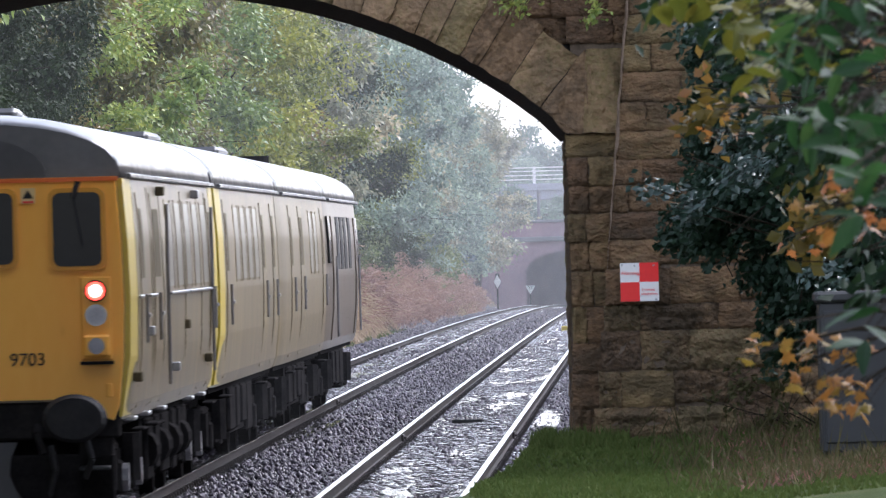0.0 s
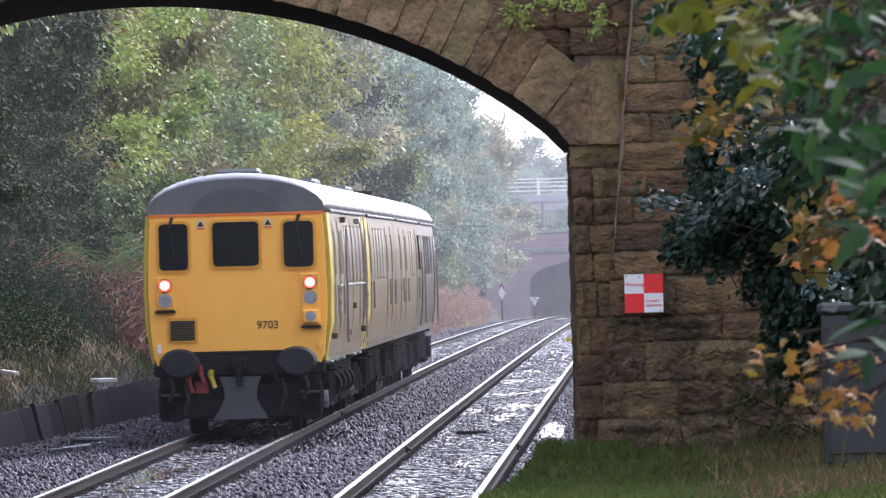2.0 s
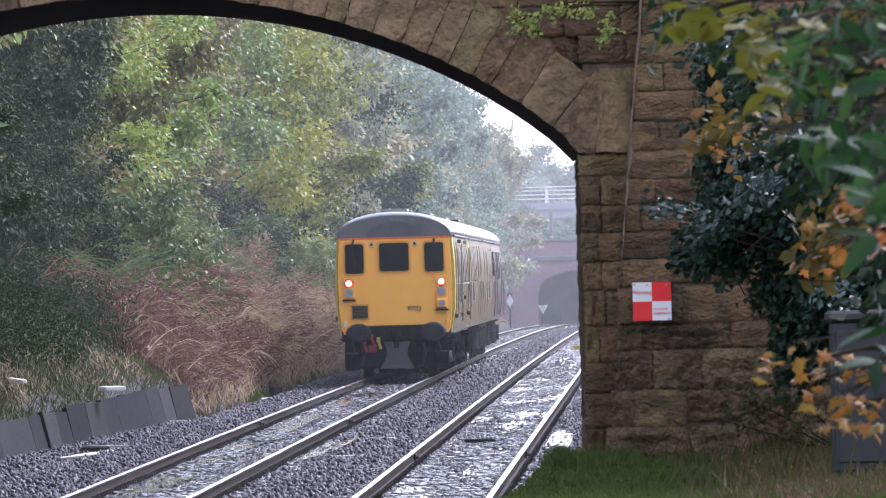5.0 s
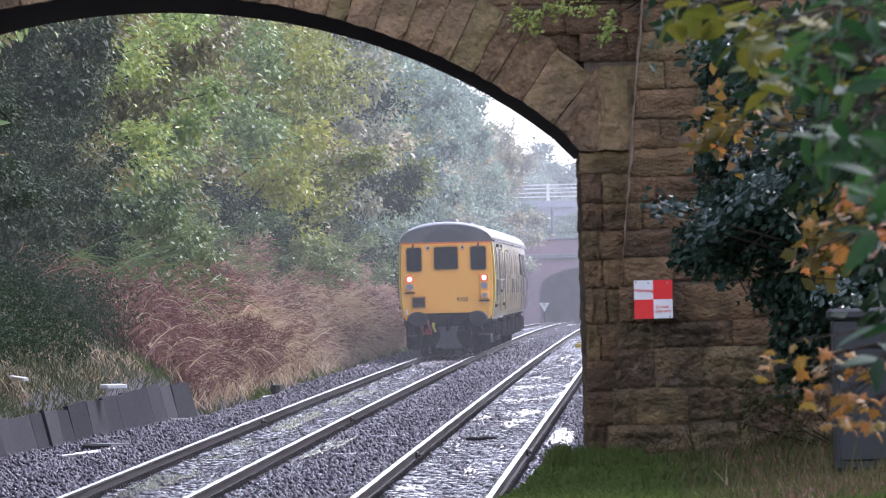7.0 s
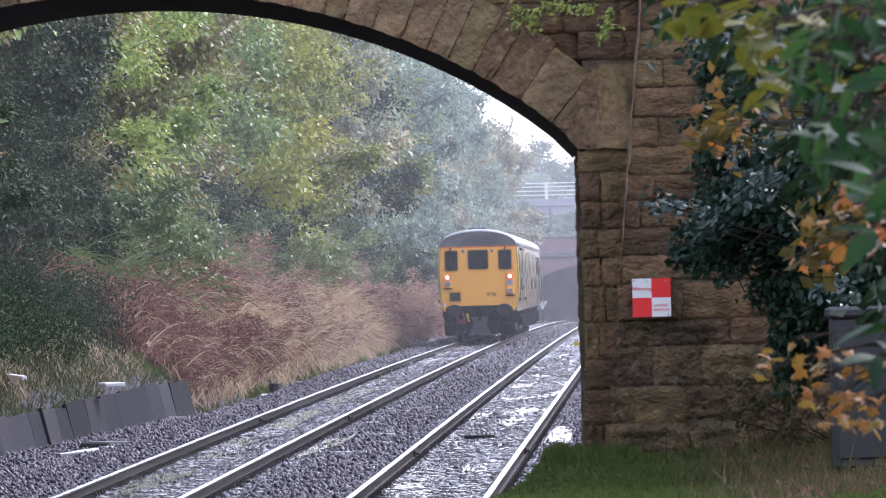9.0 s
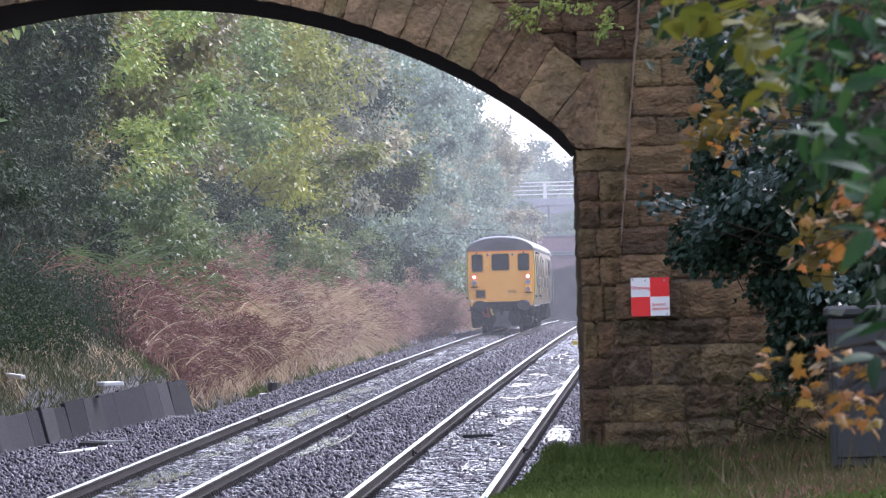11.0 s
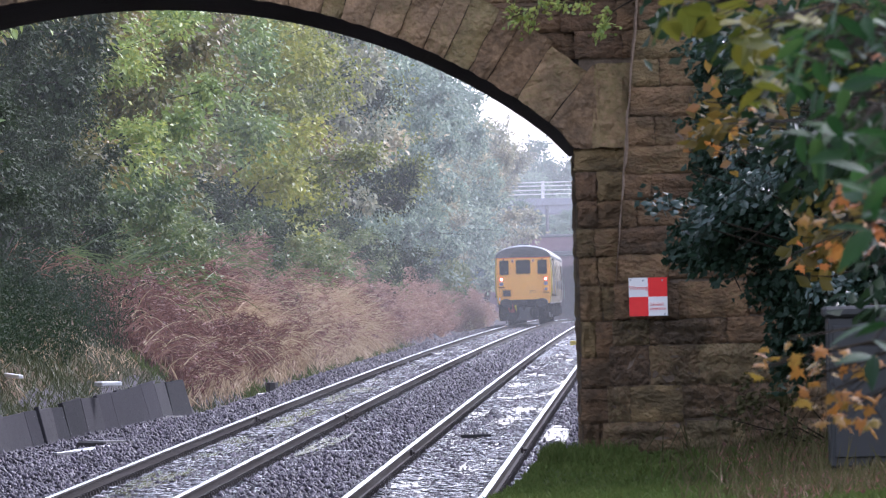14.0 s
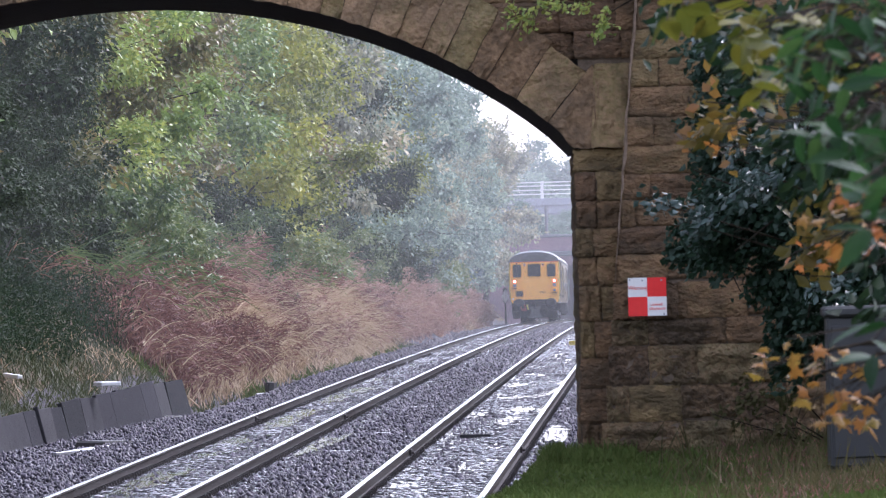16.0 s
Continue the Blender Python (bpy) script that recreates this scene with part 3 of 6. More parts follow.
def build_tree(seed, h, spread, kind, n, leaf, label, category="tree", bare=0.0, cone=False):
    """A tapered trunk, limbs that end in leaf clumps, gaps between them."""
    r = np.random.RandomState(seed)
    q = random.Random(seed)
    t = thing("shrub" if category == "shrub" else "tree", label, category, group="shrubs on the bank" if category == "shrub" else "trees along the cutting")
    bm = bmesh.new()
    tips = []
    p = Vector((0, 0, -0.8))
    top = h * 0.8
    k = 6
    trunk = [Vector((q.uniform(-0.15, 0.15) * i, q.uniform(-0.15, 0.15) * i, -0.8 + (top + 0.8) * i / k)) for i in range(k + 1)]
    r0 = 0.022 * h
    for i in range(k):
        rod(bm, trunk[i], trunk[i + 1], r0 * (1 - i / (k + 1)), r0 * (1 - (i + 1) / (k + 1)), 8)
    limbs = int(13 + h * 1.7)
    for i in range(limbs):
        f = bare + (1 - bare) * (i + q.random()) / limbs
        a = q.uniform(0, 2 * math.pi)
        base = trunk[0].lerp(trunk[-1], min(1, f * 0.95)) if f < 1 else trunk[-1]
        wide = spread * ((1 - f) * 1.05 + 0.08 if cone else 0.55 + 0.75 * math.sin(math.pi * min(1, f * 0.85 + 0.1))) * q.uniform(0.6, 1.1)
        tip = Vector((math.cos(a) * wide, math.sin(a) * wide, max(0.15, f * h + (q.uniform(-0.1, 0.12) * h if not cone else -0.06 * h))))
        mid = base.lerp(tip, 0.5) + Vector((0, 0, q.uniform(0.01, 0.09) * h)) + Vector((q.uniform(-0.4, 0.4), q.uniform(-0.4, 0.4), 0))
        rr = r0 * 0.22 * (1.1 - f)
        rod(bm, base, mid, rr, rr * 0.7, 5)
        rod(bm, mid, tip, rr * 0.7, rr * 0.25, 5)
        tips += [tip, mid, mid.lerp(tip, 0.6)]
    tips.append(Vector((0, 0, h * 0.95)))
    part("trunk", bm, BARK, t)
    tips = np.array([tuple(x) for x in tips])
    w = r.uniform(0.2, 1.6, len(tips)) ** 1.7
    pick = r.choice(len(tips), n, p=w / w.sum())
    sig = spread * (0.10 if cone else 0.112)
    c = tips[pick] + r.normal(size=(n, 3)) * np.array([sig, sig, sig * 0.75])
    c[:, 2] = np.maximum(c[:, 2], 0.05 + 0.3 * r.rand(n))
    d = c - tips[pick] + r.normal(size=(n, 3)) * sig * 0.7
    d[:, 2] -= sig * 0.7
    out = (c - tips[pick]) / sig * 0.6 + np.array([0, 0, 0.55])
    leaves("crown", leaf_arrays(c, d, leaf, leaf * 0.55, r, out), LEAF[kind], t)
    return t


HOME = pose(0, 0, -60)
T = [
    build_tree(1, 9.5, 3.0, "green", 15500, 0.19, "green broadleaf tree beginning to turn, wet leaves"),
    build_tree(2, 9.0, 2.8, "yellow", 15000, 0.19, "broadleaf tree with yellowing autumn leaves"),
    build_tree(3, 8.5, 2.6, "dark", 15840, 0.156, "dark evergreen holly tree with wet leaves, darkened further for shade"),
    build_tree(4, 11.0, 3.0, "grey", 11500, 0.27, "tall tree on the far bank, leaves paled and greyed for haze"),
    build_tree(5, 12.0, 2.6, "pine", 12500, 0.26, "tall blue-green conifer on the cutting", cone=True),
    build_tree(6, 11.0, 2.6, "birch", 11000, 0.26, "pale yellowing birch on the cutting", bare=0.15),
    build_tree(9, 9.0, 2.7, "russet", 13000, 0.19, "broadleaf tree turning russet brown on the cutting"),
    build_tree(10, 9.5, 2.9, "olive", 14500, 0.19, "hazel tree with bright olive-yellow leaves on the cutting"),
    build_tree(7, 2.6, 1.5, "dark", 4500, 0.13, "low dark holly shrub on the bank, darkened further for shade", "shrub"),
    build_tree(8, 2.4, 1.6, "bramble", 4500, 0.14, "low green bramble shrub on the bank", "shrub"),
]
used = set()


def plant(i, x, y, z, s=1.0):
    m = pose(x, y, z, 0, 0, rng.uniform(0, 360))
    if i not in used:
        used.add(i)
        T[i].matrix_basis = m
        o = T[i]
    else:
        o = copy_thing(T[i], m)
    o.scale = (s, s, s * rng.uniform(0.92, 1.1))
    return o


def edge_off(y):
    return -8.6 + 1.5 * smooth(280, 590, y)


y = 205.0
while y < 762:
    if y < 245:
        i = rng.choice((6, 0, 6, 2))
    elif y < 420:
        i = rng.choice((0, 1, 7, 2, 7, 6))
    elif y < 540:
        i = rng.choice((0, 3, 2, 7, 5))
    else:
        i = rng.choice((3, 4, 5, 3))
    o = edge_off(y) + rng.uniform(-1.2, 0.6)
    plant(i, line_x(y) + o, y, ground_z(o, y) - 0.1, rng.uniform(0.85, 1.15))
    y += rng.uniform(7, 11.5)
y = 225.0
while y < 860:
    o = edge_off(y) - rng.uniform(4.5, 7)
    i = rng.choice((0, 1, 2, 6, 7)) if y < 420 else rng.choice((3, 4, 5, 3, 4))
    plant(i, line_x(y) + o, y, ground_z(o, y) - 0.1, rng.uniform(1.15, 1.45))
    y += rng.uniform(10, 15)
# dark hollies added at the left end, in place of deep shade there
for o, y, s in ((-6.3, 206, 0.55), (-7.2, 218, 0.7), (-6.8, 228, 0.6), (-8.0, 236, 0.8), (-7.0, 196, 0.6)):
    plant(2, line_x(y) + o, y, ground_z(o, y) - 0.2, s)
y = 190.0
while y < 600:
    o = edge_off(y) + rng.uniform(0.6, 2.2)
    plant(8 if rng.random() < (0.9 if y < 235 else 0.4) else 9, line_x(y) + o, y, ground_z(o, y) - 0.1, rng.uniform(0.7, 1.15))
    y += rng.uniform(5, 9)

# low bushes among the bracken, the dark ones in place of shaded gaps
for o, y, s_ in ((-4.3, 322, 0.32), (-4.5, 362, 0.3), (-4.8, 300, 0.26), (-5.2, 415, 0.4), (-3.9, 520, 0.42), (-4.2, 548, 0.4)):
    plant(8 if y < 500 else 9, line_x(y) + o, y, ground_z(o, y) - 0.05, s_)

# unseen trees added on both sides of the bridge to shade the train
y = 98.0
while y < 200:
    o = -11.5 - 0.5 * smooth(150, 200, y) * 3 + rng.uniform(-0.8, 0.4)
    plant(rng.choice((0, 2, 6)), line_x(y) + o, y, ground_z(o, y) - 0.1, rng.uniform(0.9, 1.1))
    y += rng.uniform(8, 11)
for x_, y_ in ((8.2, 98), (7.6, 105), (8.4, 112), (9.5, 120), (-9.5, 97), (-9.0, 104)):
    plant(rng.choice((0, 2, 6)), x_, y_, ground_z(x_ - line_x(y_), y_) - 0.1, 1.1)

# trees beyond the far bridges, haze put into their leaf colour
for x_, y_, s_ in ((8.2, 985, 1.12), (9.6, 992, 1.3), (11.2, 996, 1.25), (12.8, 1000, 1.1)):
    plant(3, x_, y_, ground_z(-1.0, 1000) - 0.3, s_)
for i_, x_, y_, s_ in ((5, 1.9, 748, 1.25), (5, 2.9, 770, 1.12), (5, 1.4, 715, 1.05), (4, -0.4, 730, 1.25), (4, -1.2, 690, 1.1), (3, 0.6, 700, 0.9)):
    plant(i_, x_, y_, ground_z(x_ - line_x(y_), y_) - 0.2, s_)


# ---------------------------------------------------------------- train
YELLOW = material("yellow_coach_paint", [(0.78, 0.34, 0.04), (0.93, 0.44, 0.055), (0.95, 0.47, 0.065), (0.95, 0.5, 0.08)], 0.9, 0.42, 0.08, 5, spec=0.4, stretch=(1.6, 1, 0.45), fine=0.3)
OLDYELLOW = material("weathered_orange_paint", [(0.610, 0.267, 0.015), (0.660, 0.296, 0.020), (0.675, 0.326, 0.033)], 1.2, 0.38, 0.05, 6, spec=0.45)
# beige of the sky sheen is put into this yellow; the streaks are grime
SIDE = material("sheen_toned_grimy_side", [(0.097, 0.066, 0.025), (0.143, 0.101, 0.038), (0.197, 0.146, 0.059)], 1.4, 0.4, 0.12, 3, coat=0.2, stretch=(1, 1.6, 0.35), stain=0.35, stain_scale=1.1)
STRIPE = material("bright_yellow_band", [(0.420, 0.312, 0.018), (0.468, 0.360, 0.030)], 1.5, 0.35)
ROOF = material("grey_roof", [(0.06, 0.061, 0.065), (0.12, 0.12, 0.125)], 1.3, 0.42, 0.2, 4, coat=0.3, rough_var=0.1)
ROOFDARK = material("dark_roof_panel", [(0.055, 0.057, 0.06), (0.08, 0.08, 0.085)], 1.5, 0.4)
BLACK = material("sooty_underframe", [(0.010, 0.010, 0.011), (0.03, 0.028, 0.027)], 3, 0.95, 0.4, 15, spec=0.0)
RUBBER = material("black_rubber", [(0.016, 0.016, 0.017), (0.034, 0.034, 0.035)], 3, 0.75, spec=0.2)
PLATE = material("grey_deflector_plate", [(0.019, 0.02, 0.022), (0.032, 0.034, 0.035)], 3, 0.5)
WINDOW = material("dark_window_glass", [(0.006, 0.007, 0.008), (0.014, 0.016, 0.017)], 0.8, 0.12, spec=0.2)
WHITE = material("white_enamel", [(0.7, 0.69, 0.66), (0.8, 0.79, 0.77)], 4, 0.4)
HOSE = material("dull_red_hose", [(0.16, 0.014, 0.012), (0.24, 0.022, 0.018)], 5, 0.6)
CREAM = material("faded_cream_label", [(0.62, 0.42, 0.16), (0.7, 0.52, 0.26)], 6, 0.5)
RED = material("red_paint", [(0.72, 0.014, 0.014), (0.8, 0.022, 0.02)], 3, 0.4)
STEEL = material("dull_steel", [(0.25, 0.25, 0.26), (0.4, 0.4, 0.41)], 4, 0.35, metal=0.9)
LOCO = material("dark_locomotive_paint", [(0.060, 0.045, 0.034), (0.115, 0.085, 0.058)], 1.2, 0.35, coat=0.3)
LAMP = glowing("lit_tail_lamp", (1.0, 0.06, 0.035), 5.0)
CORE = glowing("bright_lamp_core", (1.0, 0.42, 0.33), 9.0)
GAP = material("grimy_door_gap", [(0.06, 0.05, 0.03), (0.11, 0.09, 0.05)], 3, 0.7, spec=0.1)
LENS = material("lamp_lens", [(0.203, 0.203, 0.224), (0.338, 0.338, 0.360)], 5, 0.12)

SIDE_PROFILE = [(1.26, 1.02), (1.31, 1.15), (1.36, 1.6), (1.375, 2.1), (1.36, 2.7), (1.32, 3.24)]


def roof_curve(n=14):
    return [(1.34 * math.cos(math.pi * i / n), 3.24 + 0.6 * math.sin(math.pi * i / n) ** 0.85) for i in range(n + 1)]


def tapered(y, length, ends):
    """Narrowing of the body towards its ends."""
    d = min(y, length - y)
    return 1 - 0.035 * max(0, 1 - d / 1.2) ** 2 * ends


def loft(profile, ys, shape, closed=False):
    bm = bmesh.new()
    rows_ = [[bm.verts.new((shape(x, y, z))) for x, z in profile] for y in ys]
    for a, b in zip(rows_, rows_[1:]):
        for i in range(len(profile) - (0 if closed else 1)):
            j = (i + 1) % len(profile)
            bm.faces.new((a[i], a[j], b[j], b[i]))
    return bm, rows_


def panel(x0, x1, z0, z1, y, thick, radius, name, mat, parent, label=""):
    """Rounded upright panel facing -y."""
    bm = bmesh.new()
    pts = []
    for cx, cz, a0 in ((x1 - radius, z1 - radius, 0), (x0 + radius, z1 - radius, 90), (x0 + radius, z0 + radius, 180), (x1 - radius, z0 + radius, 270)):
        for k in range(5):
            a = radians(a0 + k * 22.5)
            pts.append((cx + radius * math.cos(a), cz + radius * math.sin(a)))
    f0 = [bm.verts.new((x, y, z)) for x, z in pts]
    f1 = [bm.verts.new((x, y + thick, z)) for x, z in pts]
    bm.faces.new(f0)
    bm.faces.new(f1[::-1])
    for i in range(len(pts)):
        j = (i + 1) % len(pts)
        bm.faces.new((f0[j], f0[i], f1[i], f1[j]))
    bmesh.ops.recalc_face_normals(bm, faces=bm.faces)
    return part(name, bm, mat, parent, label)


def side_x(z):
    for (xa, za), (xb, zb) in zip(SIDE_PROFILE, SIDE_PROFILE[1:]):
        if za <= z <= zb:
            return xa + (xb - xa) * (z - za) / (zb - za)
    return 1.32


def side_panel(y0, y1, z0, z1, side, proud, name, mat, parent, label=""):
    """Thin panel that follows the body side."""
    bm = bmesh.new()
    n = 4
    a, b = [], []
    for i in range(n + 1):
        z = z0 + (z1 - z0) * i / n
        x = (side_x(z) + proud)
        a.append((bm.verts.new((side * x, y0, z)), bm.verts.new((side * x, y1, z))))
        b.append((bm.verts.new((side * (x - 0.05), y0, z)), bm.verts.new((side * (x - 0.05), y1, z))))
    for i in range(n):
        bm.faces.new((a[i][0], a[i][1], a[i + 1][1], a[i + 1][0]))
        bm.faces.new((a[i][0], a[i + 1][0], b[i + 1][0], b[i][0]))
        bm.faces.new((a[i][1], b[i][1], b[i + 1][1], a[i + 1][1]))
    bm.faces.new((a[-1][0], a[-1][1], b[-1][1], b[-1][0]))
    bm.faces.new((a[0][0], b[0][0], b[0][1], a[0][1]))
    bmesh.ops.recalc_face_normals(bm, faces=bm.faces)
    return part(name, bm, mat, parent, label)


def bogie(parent, y):
    bm = bmesh.new()
    for s in (-1, 1):
        box(bm, s * 1.0 - 0.08, s * 1.0 + 0.08, y - 1.7, y + 1.7, 0.5, 0.78, 0.03)
        for dy in (-1.3, 1.3):
            box(bm, s * 1.05 - 0.12, s * 1.05 + 0.12, y + dy - 0.2, y + dy + 0.2, 0.3, 0.62, 0.03)
            for e in (-0.33, 0.33):
                rod(bm, (s * 1.05, y + dy + e, 0.35), (s * 1.05, y + dy + e, 0.72), 0.09, seg=8)
        rod(bm, (s * 1.12, y, 0.4), (s * 1.12, y, 0.85), 0.16, seg=10)
    box(bm, -1.0, 1.0, y - 0.25, y + 0.25, 0.45, 0.8, 0.03)
    b = part("bogie", bm, BLACK, parent)
    for dy in (-1.3, 1.3):
        for s in (-0.7525, 0.7525):
            bm = bmesh.new()
            rod(bm, (s - 0.065, y + dy, 0.46), (s + 0.065, y + dy, 0.46), 0.46, seg=28)
            rod(bm, (s - math.copysign(0.06, s) - 0.015, y + dy, 0.46), (s - math.copysign(0.06, s) + 0.015, y + dy, 0.46), 0.488, seg=28)
            part("wheel", bm, BLACK, b)
    bm = bmesh.new()
    for dy in (-1.3, 1.3):
        rod(bm, (-0.75, y + dy, 0.46), (0.75, y + dy, 0.46), 0.08)
    part("axles", bm, BLACK, b)
    return b


def vehicle_shell(v, length, side_mat, ends=1.0, nose=0.0):
    ys = [0, 0.12, 0.4, 0.8, 1.2] + list(np.linspace(2.5, length - 2.5, 8)) + [length - 1.2, length - 0.8, length - 0.4, length - 0.12, length]

    def shape(x, y, z):
        k = tapered(y, length, ends)
        return (x * k, y, z)
    prof = [(x, z) for x, z in SIDE_PROFILE] + [(-x, z) for x, z in SIDE_PROFILE[::-1]]
    bm, rows_ = loft(prof, ys, shape, closed=True)
    bm.faces.new(rows_[0])
    bm.faces.new(rows_[-1][::-1])
    bmesh.ops.recalc_face_normals(bm, faces=bm.faces)
    body = part("body", bm, side_mat, v)

    def rshape(x, y, z):
        d = min(y, length - y)
        dome = 1 - 0.16 * max(0, 1 - d / 0.45) ** 2
        return (x * tapered(y, length, ends) * 1.012, y, 3.235 + (z - 3.24) * dome)
    bm, rows_ = loft(roof_curve(), ys, rshape)
    bm.faces.new(rows_[0])
    bm.faces.new(rows_[-1][::-1])
    for r_ in (rows_,):
        for a, b in zip(r_, r_[1:]):
            bm.faces.new((a[0], b[0], b[-1], a[-1]))
    bmesh.ops.recalc_face_normals(bm, faces=bm.faces)
    roof = part("roof", bm, ROOF, v)
    for f in roof.data.polygons:
        f.use_smooth = len(f.vertices) == 4 and f.normal.z > 0.02
    # dark bands added at the roof ends, standing for the shaded gaps between vehicles
    for a, b in ((-0.16, 0.1), (length - 0.1, length + 0.16)):
        if a < 0 and nose:
            continue
        bm, _ = loft(roof_curve(), [a, b], lambda x, y, z: (x * 1.0, y, 3.235 + (z - 3.24) * 1.0))
        part("roof_end_seal", bm, RUBBER, roof)
    for s in (-1, 1):
        bm = bmesh.new()
        rod(bm, (s * 1.36, 0.6, 3.245), (s * 1.36, length - 0.6, 3.245), 0.025, seg=6)
        part("gutter", bm, ROOF, roof)
    bm = bmesh.new()
    box(bm, -1.2, 1.2, 0.4, length - 0.4, 0.95, 1.1)
    box(bm, -1.16, 1.16, 5.6, length - 5.6, 0.4, 0.96)
    box(bm, -0.95, 0.95, 1.0, length - 1.0, 0.55, 0.96)
    part("underframe", bm, BLACK, v)
    bogie(v, 3.3)
    bogie(v, length - 3.3)
    rr = random.Random(int(length * 10))
    y = 6.2
    while y < length - 7:
        w = rr.uniform(0.8, 1.9)
        part("equipment_box", boxm(-1.21, 1.21, y, y + w, rr.uniform(0.3, 0.5), 0.95, 0.03), BLACK, v)
        y += w + rr.uniform(0.3, 0.8)
    return body, roof


def side_details(v, length, windows, doors, band=True, wm=None):
    for s in (-1, 1):
        for y0, y1 in windows:
            w = side_panel(y0, y1, 2.2, 3.02, s, 0.004, "side_window", wm or WINDOW, v)
            for a, b in ((y0 - 0.05, y0), (y1, y1 + 0.05)):
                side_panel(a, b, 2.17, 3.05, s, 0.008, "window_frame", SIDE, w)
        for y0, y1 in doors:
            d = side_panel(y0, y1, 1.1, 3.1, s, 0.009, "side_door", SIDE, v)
            side_panel(y0 - 0.03, y0, 1.1, 3.1, s, 0.004, "door_gap", GAP, d)
            side_panel(y1, y1 + 0.03, 1.1, 3.1, s, 0.004, "door_gap", GAP, d)
            side_panel(y0 + 0.2, y1 - 0.2, 2.3, 2.95, s, 0.013, "door_window", GAP, d)
            bm = bmesh.new()
            x = s * (side_x(2.0) + 0.06)
            rod(bm, (x, y0 - 0.1, 1.7), (x, y0 - 0.1, 2.15), 0.018, seg=6)
            rod(bm, (x, y0 + 0.1, 1.95), (x, y0 + 0.35, 1.95), 0.025, seg=6)
            part("handle", bm, STEEL, d)
            bm = boxm(min(s * 1.25, s * 1.37), max(s * 1.25, s * 1.37), y0, y1, 0.88, 0.91, 0.01)
            part("step_board", bm, BLACK, d)
            side_panel(y1 + 0.03, y1 + 0.16, 1.1, 3.1, s, 0.005, "door_pillar", STRIPE if y0 > 5 else SIDE, d)


def buffers_(v, y0, out, length=0.0):
    for x in (-0.86, 0.86):
        bm = bmesh.new()
        rod(bm, (x, y0, 1.05), (x, y0 + out * 0.4, 1.05), 0.13)
        b = part("buffer", bm, BLACK, v)
        bm = bmesh.new()
        bmesh.ops.create_cone(bm, cap_ends=True, segments=24, radius1=0.26, radius2=0.22, depth=0.1,
                              matrix=Matrix.Translation((x, y0 + out * 0.45, 1.05)) @ Matrix.Rotation(radians(90 if out < 0 else -90), 4, "X") @ Matrix.Diagonal((1.15, 0.85, 1, 1)))
        part("buffer_head", bm, RUBBER, b)


